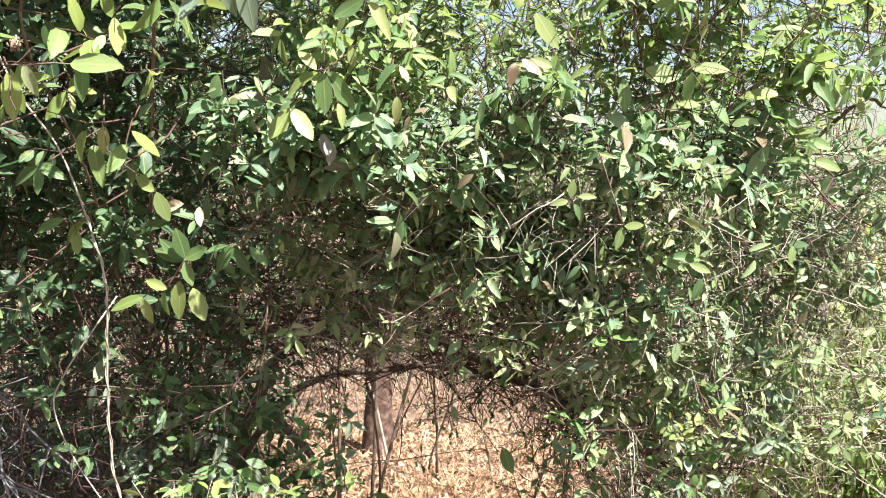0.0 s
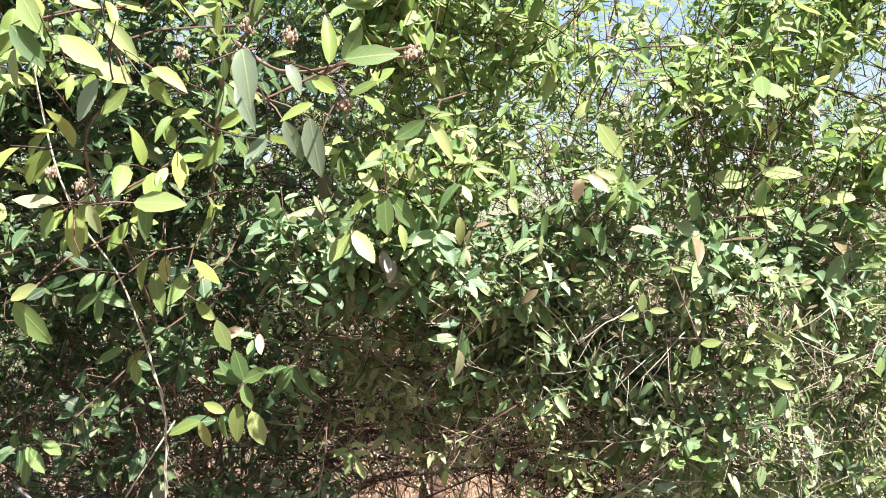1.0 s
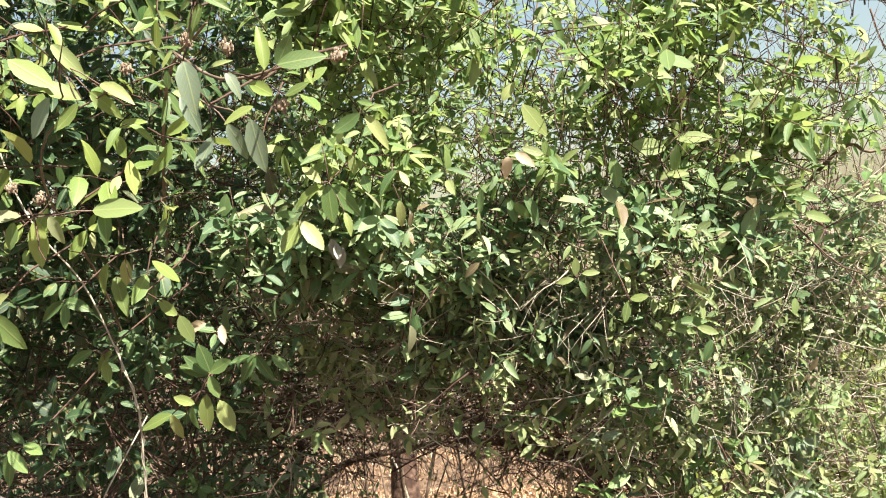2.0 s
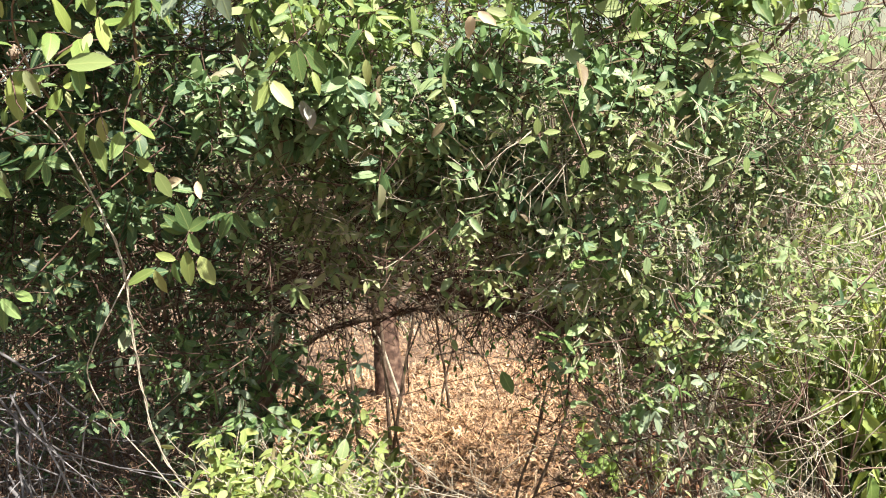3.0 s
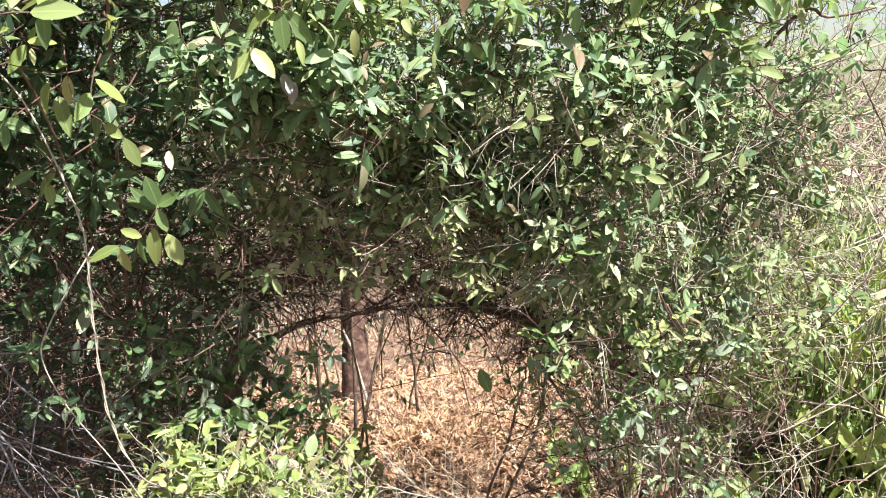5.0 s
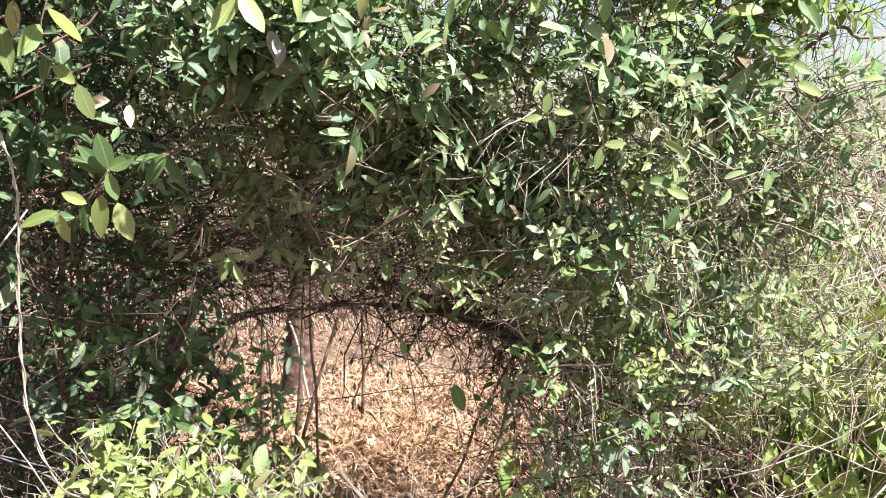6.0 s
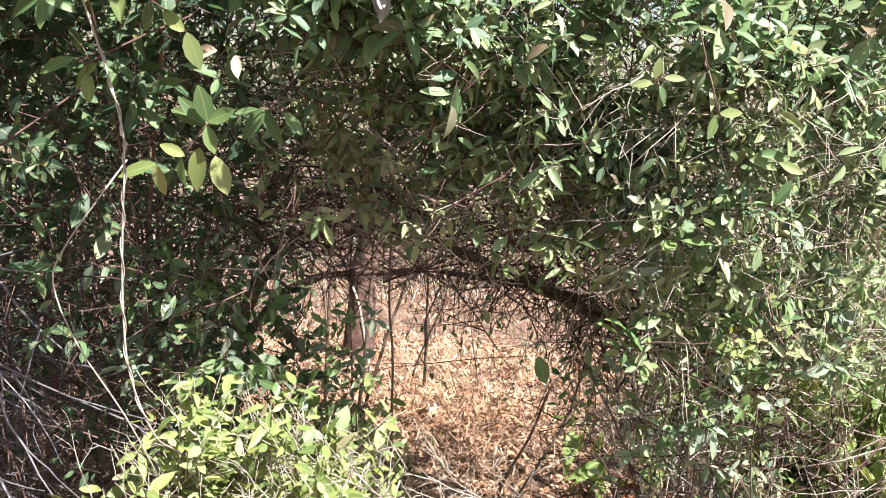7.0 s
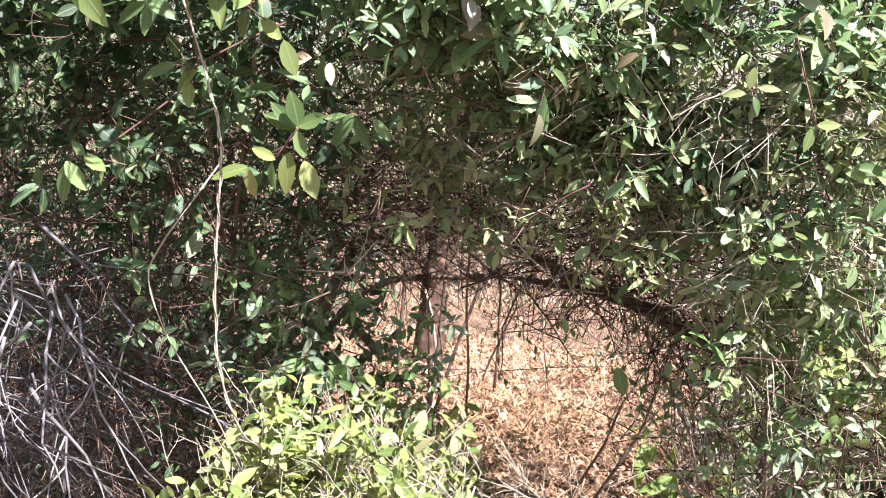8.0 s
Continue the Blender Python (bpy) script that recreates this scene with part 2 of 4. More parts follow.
def frame_of(direction, normal):
    d = Vector(direction).normalized()
    n = Vector(normal)
    n = n - d * n.dot(d)
    if n.length < 1e-4:
        n = d.orthogonal()
    n.normalize()
    return Matrix((d.cross(n), d, n)).transposed()


def tube_rows(points, r0, r1, sides):
    """Rings of a tapered tube along points."""
    pts = [Vector(p) for p in points]
    out = []
    ref = Vector((0.31, 0.42, 0.85))
    for i, p in enumerate(pts):
        t = (pts[min(i + 1, len(pts) - 1)] - pts[max(i - 1, 0)]).normalized()
        a = t.cross(ref)
        if a.length < 1e-3:
            a = t.orthogonal()
        a.normalize()
        b = t.cross(a)
        r = r0 + (r1 - r0) * i / (len(pts) - 1)
        out.append([p + r * (math.cos(2 * math.pi * k / sides) * a + math.sin(2 * math.pi * k / sides) * b) for k in range(sides)])
    return out


def tubes_geometry(tubes, sides=4):
    verts, faces = [], []
    for points, r0, r1 in tubes:
        start = len(verts)
        rows = tube_rows(points, r0, r1, sides)
        for row in rows:
            verts += [tuple(v) for v in row]
        for i in range(len(rows) - 1):
            for k in range(sides):
                a, b = start + i * sides + k, start + i * sides + (k + 1) % sides
                faces.append((a, b, b + sides, a + sides))
        faces.append(tuple(start + k for k in reversed(range(sides))))
        faces.append(tuple(start + (len(rows) - 1) * sides + k for k in range(sides)))
    return verts, faces


def wander(rng, start, direction, length, steps, jitter, sag=0.0):
    """A crooked line of points."""
    p, d = Vector(start), Vector(direction).normalized()
    pts = [p.copy()]
    for _ in range(steps):
        d = (d + Vector((rng.gauss(0, jitter), rng.gauss(0, jitter), rng.gauss(0, jitter) - sag))).normalized()
        p = p + d * (length / steps)
        pts.append(p.copy())
    return pts


def smooth_line(points, per=4):
    """Catmull-Rom through the given points."""
    p = [Vector(q) for q in points]
    p = [2 * p[0] - p[1]] + p + [2 * p[-1] - p[-2]]
    out = []
    for i in range(1, len(p) - 2):
        for k in range(per):
            t = k / per
            out.append(0.5 * (2 * p[i] + (p[i + 1] - p[i - 1]) * t + (2 * p[i - 1] - 5 * p[i] + 4 * p[i + 1] - p[i + 2]) * t * t + (3 * p[i] - p[i - 1] - 3 * p[i + 1] + p[i + 2]) * t**3))
    out.append(p[-2])
    return out


class Plant:
    """Gathers the leaves, twigs and stems of one plant, then links them under its Empty."""

    def __init__(self, name, at, label, category, group, shapes, mat_many, mat_single, twig_mat=None, stem_mat=None):
        self.root = thing(name, at, label, category, group)
        self.at = Vector(at)
        self.shapes, self.mat_many, self.mat_single = shapes, mat_many, mat_single
        self.twig_mat, self.stem_mat = twig_mat or M_TWIG, stem_mat or M_BARK
        self.leaves, self.hero, self.twigs, self.stems = [], [], [], []

    def leaf(self, rng, place, direction, normal, length, width=1.0, hero=None, holder=None):
        m = frame_of(direction, normal)
        m = m @ Matrix.Diagonal((length * width, length, length))
        if hero is None:
            self.leaves.append((m, Vector(place), rng.randrange(len(self.shapes))))
        else:
            self.hero.append((m, Vector(place), rng.randrange(len(self.shapes)), hero, holder))

    def sprig(self, rng, start, direction, length, count, size, droop=0.3, twig=0.0016, hero=None, spread=0.9):
        """A twig with leaves set round it, thicker towards its end."""
        pts = wander(rng, start, direction, length, 4, 0.13)
        self.twigs.append((pts, twig, twig * 0.5))
        turn = rng.uniform(0, 6.28)
        for i in range(count):
            f = 0.25 + 0.75 * (i + 0.5) / count
            k = min(int(f * 4), 3)
            p = pts[k].lerp(pts[k + 1], f * 4 - k)
            d = (pts[k + 1] - pts[k]).normalized()
            turn += 2.4 + rng.uniform(-0.4, 0.4)
            a = d.orthogonal().normalized()
            b = d.cross(a)
            radial = math.cos(turn) * a + math.sin(turn) * b
            ld = (d * rng.uniform(0.1, 0.8) + radial * spread + Vector((0, 0, -droop * rng.uniform(0.2, 1.6)))).normalized()
            nrm = Vector((rng.gauss(0.4, 0.6), -0.5 + rng.gauss(0, 0.6), 0.9)) + 0.25 * d
            self.leaf(rng, p + ld * 0.004, ld, nrm, size * rng.uniform(0.5, 1.25), rng.uniform(0.8, 1.15), hero)

    def brush(self, rng, start, direction, length, r0):
        """A dead twig with a few short side twigs."""
        main = wander(rng, start, direction, length, 4, 0.12)
        self.twigs.append((main, r0, r0 * 0.4))
        for p, q in zip(main[1:], main[2:] + main[-1:]):
            d = (q - p).normalized() if (q - p).length > 1e-6 else Vector((0, 0, 1))
            side = d + 0.9 * Vector((rng.gauss(0, 1), rng.gauss(0, 1), rng.gauss(0, 1))).normalized()
            self.twigs.append((wander(rng, p, side, length * rng.uniform(0.25, 0.55), 3, 0.15), r0 * 0.55, r0 * 0.3))

    def stem(self, points, r0, r1, name="branch"):
        self.stems.append((points, r0, r1, name))

    def finish(self, single=300, leaf_name="leaf", twigs=0):
        for points, r0, r1, name in self.stems:
            v, f = tubes_geometry([([p - self.at for p in points], r0, r1)], 8 if r0 < 0.03 else 14)
            if r0 >= 0.03:
                v = [tuple(Vector(q) * (1 + 0.0) + 0.22 * r0 * Vector((noise.noise((q[0] * 30, q[1] * 30, q[2] * 7)), noise.noise((q[0] * 30 + 9, q[1] * 30, q[2] * 7)), 0))) for q in v]
            link_mesh(name, v, f, self.stem_mat, self.root)
        if self.twigs:
            self.twigs.sort(key=lambda q: q[0][0].y)
            for pts, a, b in self.twigs[:twigs]:
                v, f = tubes_geometry([([p - self.at for p in pts], a, b)], 5)
                link_mesh("twig", v, f, self.twig_mat, self.root)
            v, f = tubes_geometry([([p - self.at for p in pts], a, b) for pts, a, b in self.twigs[twigs:]], 4)
            if v:
                tagged(link_mesh("twig_tangle", v, f, self.twig_mat, self.root), kind="stuff")
        self.leaves.sort(key=lambda q: q[1].y)
        room = max(0, single - len(self.hero))
        alone, rest = self.hero + [(*q, self.mat_single, None) for q in self.leaves[:room]], self.leaves[room:]
        meshes = {}
        for m, p, k, material, holder in alone:
            if (k, material.name) not in meshes:
                verts, faces, uvs = self.shapes[k]
                me = bpy.data.meshes.new(leaf_name)
                me.from_pydata(verts.tolist(), [], faces)
                layer = me.uv_layers.new(name="UVMap")
                for loop, data in zip(me.loops, layer.data):
                    data.uv = uvs[loop.vertex_index]
                me.polygons.foreach_set("use_smooth", [True] * len(me.polygons))
                me.materials.append(material)
                meshes[k, material.name] = me
            ob = new(leaf_name, meshes[k, material.name])
            ob.parent = holder or self.root
            ob.matrix_basis = Matrix.Translation(p - self.at) @ m.to_4x4()
        if rest:
            verts, faces, uvs, start = [], [], [], 0
            for k, (tv, tf, tu) in enumerate(self.shapes):
                mine = [(m, p) for m, p, s in rest if s == k]
                if not mine:
                    continue
                mats = np.array([m for m, _ in mine])
                places = np.array([p - self.at for _, p in mine])
                vv = np.einsum("nij,vj->nvi", mats, tv) + places[:, None]
                verts.append(vv.reshape(-1, 3))
                uvs.append(np.tile(tu, (len(mine), 1)))
                for q in range(len(mine)):
                    faces += [tuple(i + start + q * len(tv) for i in face) for face in tf]
                start += len(mine) * len(tv)
            ob = link_mesh("foliage", np.concatenate(verts).tolist(), faces, self.mat_many, self.root, np.concatenate(uvs))
            tagged(ob, kind="stuff")
        return self.root


# Tones put each leaf's light into its colour: l lit, g dark, q shaded.
TONES = {"g": M_DEEP1, "l": M_LIME1, "p": M_YOUNG1, "o": M_OLIVE1, "q": M_DUSK1}


def picked(plant, centre, leaves):
    """A sprig whose leaves are set one by one: offset across and up in cm, angle in degrees, length in cm, tone."""
    r = random.Random(int(1000 * (centre[0] + 3 * centre[2])) + 7)
    c = Vector(centre)
    tubes = [([c + Vector((r.uniform(-0.05, 0.05), 0.35, 0.12)), c + Vector((r.uniform(-0.03, 0.03), 0.15, 0.06)), c + Vector((0, 0.03, 0.01)), c], 0.0024, 0.0012)]
    spots = [c + Vector((dx / 100, r.uniform(-0.01, 0.01), dz / 100)) for dx, dz, angle, size, tone in leaves]
    tubes += [([c, c.lerp(p, 0.5) + Vector((0, 0.004, 0.003)), p], 0.0012, 0.0009) for p in spots if (p - c).length > 0.008]
    v, f = tubes_geometry([([p - plant.at for p in pts], a, b) for pts, a, b in tubes], 5)
    twig = link_mesh("twig", v, f, plant.twig_mat, plant.root)
    for (dx, dz, angle, size, tone), p in zip(leaves, spots):
        a = radians(angle)
        mid = p + Vector((math.cos(a), 0, math.sin(a))) * size / 200
        for other in (left, middle, right, crown, over):
            other.leaves = [q for q in other.leaves if q[1].y > mid.y + 0.04 or abs(q[1].x - mid.x) > 0.06 or abs(q[1].z - mid.z) > 0.06]
        d = Vector((math.cos(a), r.uniform(-0.30, 0.15), math.sin(a)))
        nrm = Vector((r.gauss(0.1, 0.25), -1.0, 0.55 + r.gauss(0, 0.2)))
        plant.leaf(r, p, d, nrm, size / 100, r.uniform(0.92, 1.12), TONES[tone], twig)


# ---- ground ----


def rise(x, y):
    """Height of the ground: it falls gently behind the hedge, then climbs."""
    slope = -0.12 * min(max(0.0, y - 4.0), 3.0) + 0.02 * min(max(0.0, y - 8.0), 40.0)
    if abs(x) > 15 or y > 20 or y < -4:
        return slope
    slope += 0.13 * math.exp(-(((x + 0.42) / 0.34) ** 2) - ((y - 4.2) / 0.5) ** 2)
    return slope + 0.03 * noise.noise((x * 0.9, y * 0.9, 0.0)) + 0.015 * noise.noise((x * 3.7, y * 3.7, 2.0))


def build_ground():
    xs = [-900, -300, -100, -40, -20, -12] + [-8 + 0.16 * i for i in range(101)] + [12, 20, 40, 100, 300, 900]
    ys = [-900, -300, -100, -30, -10, -4] + [-1 + 0.16 * i for i in range(88)] + [16, 20, 30, 45, 80, 150, 400, 900]
    verts = [(x, y, rise(x, y)) for y in ys for x in xs]
    w = len(xs)
    faces = [(j * w + i, j * w + i + 1, (j + 1) * w + i + 1, (j + 1) * w + i) for j in range(len(ys) - 1) for i in range(w - 1)]
    ob = link_mesh("ground", verts, faces, M_GROUND)
    tagged(ob, "dry tan earth under straw and fallen leaves", "ground", kind="structure")


build_ground()


def blades(rng, count, where, height, width, lean):
    """Bent grass blades, two quads each; where(rng) gives x and y."""
    verts, faces = [], []
    for _ in range(count):
        x, y = where(rng)
        z = rise(x, y)
        h = height * rng.uniform(0.5, 1.3)
        a, b = rng.uniform(0, 6.28), rng.gauss(0, 1) * lean
        c = rng.uniform(0, 6.28)
        d = Vector((math.cos(a), math.sin(a), 0))
        s = Vector((-math.sin(c), math.cos(c), 0.2)) * width * rng.uniform(0.6, 1.4)
        b = abs(b) + lean * 0.3
        p0 = Vector((x, y, z - 0.005))
        p1 = p0 + Vector((0, 0, h * 0.55 * math.cos(b * 0.6))) + d * h * 0.55 * math.sin(min(b * 0.6, 1.5))
        p2 = p1 + Vector((0, 0, h * 0.45 * math.cos(min(b * 1.5, 1.9)))) + d * h * 0.45 * math.sin(min(b * 1.5, 1.9))
        if p2.z < z:
            p2.z = z + 0.004
        if p1.z < z:
            p1.z = z + 0.006
        k = len(verts)
        verts += [tuple(p0 - s), tuple(p0 + s), tuple(p1 - s * 0.8), tuple(p1 + s * 0.8), tuple(p2)]
        faces += [(k, k + 1, k + 3, k + 2), (k + 2, k + 3, k + 4)]
    return verts, faces


rng = random.Random(11)


def under_hedge(r):
    return r.uniform(-3.2, 1.6), 2.6 + 6.5 * r.random() ** 1.3


def in_gap(r):
    return r.uniform(-2.0, 0.9), 2.7 + 4.0 * r.random() ** 1.2


def in_heaps(r):
    while True:
        x, y = in_gap(r)
        if noise.noise((x * 2.3, y * 1.6, 6.0)) > 0.05:
            return x, y


def field(r):
    y = 3.4 + 13 * r.random() ** 1.5
    return y * r.uniform(0.13, 0.95), y


def far_field(r):
    y = 8 + 14 * r.random()
    return y * r.uniform(-0.8, 0.3), y


v, f = blades(rng, 17000, under_hedge, 0.13, 0.0016, 1.5)
v2, f2 = blades(rng, 10000, in_gap, 0.09, 0.0016, 2.2)
v3, f3 = blades(rng, 6000, in_heaps, 0.13, 0.0026, 2.4)
v4, f4 = blades(rng, 5000, in_gap, 0.20, 0.0030, 2.6)
f3 += [tuple(i + len(v3) for i in face) for face in f4]
v3 += v4
f2 += [tuple(i + len(v2) for i in face) for face in f3]
v2 += v3
f += [tuple(i + len(v) for i in face) for face in f2]
v += v2
tagged(link_mesh("straw", v, f, M_STRAW, smooth=False), "tangled tan straw lying on the earth under the hedge", "dry grass", kind="stuff")


def past_the_end(r):
    return r.uniform(0.35, 2.2), r.uniform(2.9, 4.6)


def on_mound(r):
    return r.gauss(-0.43, 0.24), r.gauss(4.15, 0.36)


v, f = blades(rng, 7000, on_mound, 0.06, 0.0016, 2.8)
v2, f2 = blades(rng, 2600, on_mound, 0.13, 0.0022, 3.4)
f += [tuple(i + len(v) for i in face) for face in f2]
v += v2
tagged(link_mesh("straw_mound", v, f, M_GOLD, smooth=False), "low mound of golden dry straw behind the gap", "dry grass", kind="stuff")
v, f = blades(rng, 19000, field, 0.5, 0.0028, 0.8)
v3, f3 = blades(rng, 6000, past_the_end, 0.22, 0.0022, 2.2)
f += [tuple(i + len(v) for i in face) for face in f3]
v += v3
v2, f2 = blades(rng, 7000, far_field, 0.22, 0.004, 1.2)
f += [tuple(i + len(v) for i in face) for face in f2]
v += v2
tagged(link_mesh("dry_grass", v, f, M_HAY, smooth=False), "pale bleached dry grass standing behind the hedge", "dry grass", kind="stuff")


def scatter_litter(count, seed):
    r = random.Random(seed)
    verts, faces, uvs, start = [], [], [], 0
    for _ in range(count):
        x, y = in_gap(r) if r.random() < 0.6 else under_hedge(r)
        tv, tf, tu = r.choice(CRISP)
        s = 0.018 + 0.040 * r.random() ** 1.6
        a = r.uniform(0, 6.28)
        m = frame_of((math.cos(a), math.sin(a), r.uniform(-0.1, 0.3)), (r.gauss(0, 0.4), r.gauss(0, 0.4), 1))
        vv = (np.array(m) @ (tv * s).T).T + np.array((x, y, rise(x, y) + 0.006 + r.random() * 0.02))
        verts += vv.tolist()
        faces += [tuple(i + start for i in face) for face in tf]
        uvs += tu.tolist()
        start += len(tv)
    ob = link_mesh("leaf_litter", verts, faces, M_FALLEN, None, uvs)
    tagged(ob, "curled brown fallen leaves scattered over the straw", "fallen leaves", kind="stuff")


scatter_litter(19000, 5)

# ---- the hedge ----


def bump_noise(x, z, s, k):
    return noise.noise((x * s, z * s, k))


def hedge_front(x, z):
    """How far ahead the face of the hedge stands."""
    y = 1.90 + 0.10 * bump_noise(x, z, 2.1, 3.0) + 0.07 * bump_noise(x, z, 5.0, 8.0)
    if z > 1.5:
        y -= (0.05 + (0.14 if -0.68 < x < -0.30 else 0.05) * min(1.0, max(0.0, 0.15 - x) / 0.3)) * min(1.0, (z - 1.5) / 0.3)
    if z < 1.25:
        y += (0.06 if x < -0.5 else 0.40 if x < -0.05 else 0.12) * min(1.0, (1.25 - z) / 0.5)
    if -0.78 < x < -0.28 and z < 1.56:
        y += 0.12 * min(1.0, (1.56 - z) / 0.12) * min(1.0, (x + 0.78) / 0.15, (-0.28 - x) / 0.15)
    if x < -0.45:
        y -= 0.16 * min(1.0, (-0.45 - x) / 0.3)
    if x > 0.25:
        y += 0.20 * min(1.0, (x - 0.25) / 0.4)
    return y


def hedge_top(x, y):
    """The crown rises to the back, and stands higher on its shaded end."""
    base = 1.69 + 0.275 * y + 0.75 * min(1.0, max(0.0, -x - 0.05) / 0.4)
    return base + 0.12 * bump_noise(x, y, 2.3, 1.0) + 0.10 * bump_noise(x, y, 7.0, 4.0)


def cover(x, y, z):
    """How thickly the hedge is grown at a place, 0 to 1. It arches over a gap that flares to both sides."""
    u, w = x / y, (z - 1.53) / y
    if z > hedge_top(x, y) or z < 0.12:
        return 0.0
    d = 1.0
    edge = -0.15 - 0.95 * max(0.0, u + 0.05)
    if u > 0.08:
        edge = max(edge, -0.275)
    edge += 0.025 * bump_noise(x, z, 6.0, 12.0)
    side = -0.325 - 0.8 * max(0.0, -0.2 - w) + 0.02 * bump_noise(x, z, 5.0, 15.0)
    if side < u < 0.42 and w < edge:
        d = 0.0 if u < 0.02 else 0.07
    elif side < u < 0.42 and w < edge + 0.05:
        d = 0.4
    if u <= side:
        if u > -0.48:
            d = 0.42 if w > -0.33 else 0.22
        else:
            d = 1.0 if w > -0.05 else 0.6 if w > -0.16 else (0.3 if w > -0.24 else 0.12)
    if x > 0.50:
        d *= max(0.0, 1 - (x - 0.50) / 0.35)
    if x > -0.4 and z > 1.9:
        d *= 0.6
    # clumps with dark gaps between them
    clump = noise.noise((x * 4.2, y * 4.2, z * 4.8 + 9.0)) + 0.5 * noise.noise((x * 9.0, y * 9.0, z * 9.0))
    d *= min(1.0, max(0.3 if -0.48 < u <= side else 0.03, 0.42 + 2.5 * clump))
    # the lower part of the crown is thin and twiggy
    if x > -0.75 and z < 1.55:
        d *= 0.7
    if -0.8 < x < -0.1 and 1.0 < z < 1.40:
        d *= 0.28
    if x <= -0.7 and z < 1.6:
        d *= 0.65
    if -0.38 < x < 0.1 and 1.5 < z < 1.92:
        d *= 0.5
    # a hollow where the two shrubs meet
    if -0.68 < x < -0.38 and 1.25 < z < 1.60 and y < 2.5:
        d *= 0.2
    return d


def grow_hedge(name, x0, x1, label, seed, count, coats, deep=0.36, back=1.6, low=0.15, high=3.05):
    r = random.Random(seed)
    plant = Plant(name, ((x0 + x1) / 2, 2.4, 0.0), label, "shrub", "shrubs of the hedge", BROAD, *coats)
    made = 0
    while made < count:
        x, z = r.uniform(x0, x1), r.uniform(low, high)
        front = hedge_front(x, z)
        y = front + (r.uniform(-0.04, 0.12) if r.random() < (0.26 if x1 < -0.5 else 0.42) else 0.22 + r.expovariate(1 / deep))
        if y > front + back or (x > -0.25 and z < 1.9 and y > front + 0.15 and r.random() < 0.5):
            continue
        if r.random() > cover(x, y, z):
            continue
        made += 1
        out = Vector((r.gauss(0.1, 0.6), -0.55 + r.gauss(0, 0.5), 0.45 + r.gauss(0, 0.6)))
        if z > (1.25 if x < -0.7 else 1.55):
            size = r.uniform(0.048, 0.070) if r.random() < (0.5 if x1 < -0.5 else 0.33) else r.uniform(0.028, 0.048)
        else:
            size = r.uniform(0.028, 0.050)
        plant.sprig(r, (x, y, z), out, r.uniform(0.06, 0.18), r.randint(5, 10), size)
    # crooked bare twigs that fill the inside
    wanted, tries = int(count * (0.75 if x1 < -0.5 else 0.35)), 0
    while wanted and tries < 40000:
        tries += 1
        x, z = r.uniform(x0, x1), r.uniform(max(low, 0.4), min(high, 2.3))
        y = r.uniform(1.75, 3.0)
        c = cover(x, y, z)
        if c == 0.0 or (c > 0.5 and r.random() < 0.6):
            continue
        wanted -= 1
        plant.brush(r, (x, y, z), (r.gauss(0, 1), r.gauss(0, 0.6), r.gauss(0, 0.7)), r.uniform(0.08, 0.24), r.uniform(0.0011, 0.0026))
    # stems rising from the ground
    for i in range(6):
        x = x0 + (x1 - x0) * (i + 0.5) / 6 + r.uniform(-0.05, 0.05)
        if -1.0 < x < 0.35 or x > 0.6:
            continue
        y = r.uniform(2.5, 3.0)
        plant.stem(wander(r, (x, y, rise(x, y) - 0.03), (r.gauss(0, 0.12), r.gauss(0, 0.1), 1), r.uniform(1.5, 2.0), 9, 0.10), r.uniform(0.008, 0.016) * (1.0 if x < 0.0 else 0.45), 0.003, "stem")
    return plant


# The dense end gets the darkened leaf copy so that it looks shaded.
left = grow_hedge("hedge_shrub", -2.6, -0.70, "dense broad-leaved shrub in the hedge, shade put into its dark green leaves", 21, 4000, (M_SHADED, M_SHADED1), 0.55, 1.6)
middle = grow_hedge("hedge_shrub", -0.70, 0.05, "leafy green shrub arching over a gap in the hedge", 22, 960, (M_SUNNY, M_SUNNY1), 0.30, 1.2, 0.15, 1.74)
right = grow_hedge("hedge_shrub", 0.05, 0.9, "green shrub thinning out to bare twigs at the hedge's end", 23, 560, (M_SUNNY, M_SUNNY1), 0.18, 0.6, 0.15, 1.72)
crown = grow_hedge("hedge_shrub", -0.55, 0.95, "yellow-green leafy shrub in full sun at the hedge's crown", 24, 1300, (M_YOUNG, M_YOUNG1), 0.22, 0.8, 1.72, 3.0)

# limbs of the arch
def limb(plant, points, r0, r1, seed, twigs):
    """A crooked limb with side twigs."""
    q = random.Random(seed)
    line = [p + 0.008 * Vector((noise.noise(7 * p), noise.noise(7 * p + Vector((5, 0, 0))), noise.noise(7 * p + Vector((0, 5, 0))))) for p in smooth_line(points, 6)]
    plant.stem(line, r0, r1, "limb")
    for p in line[len(line) // 4:]:
        for _ in range(twigs):
            plant.brush(q, p, (q.gauss(0, 1), q.gauss(0, 0.4), q.gauss(0.1, 0.9)), q.uniform(0.08, 0.24), q.uniform(0.0012, 0.0028))


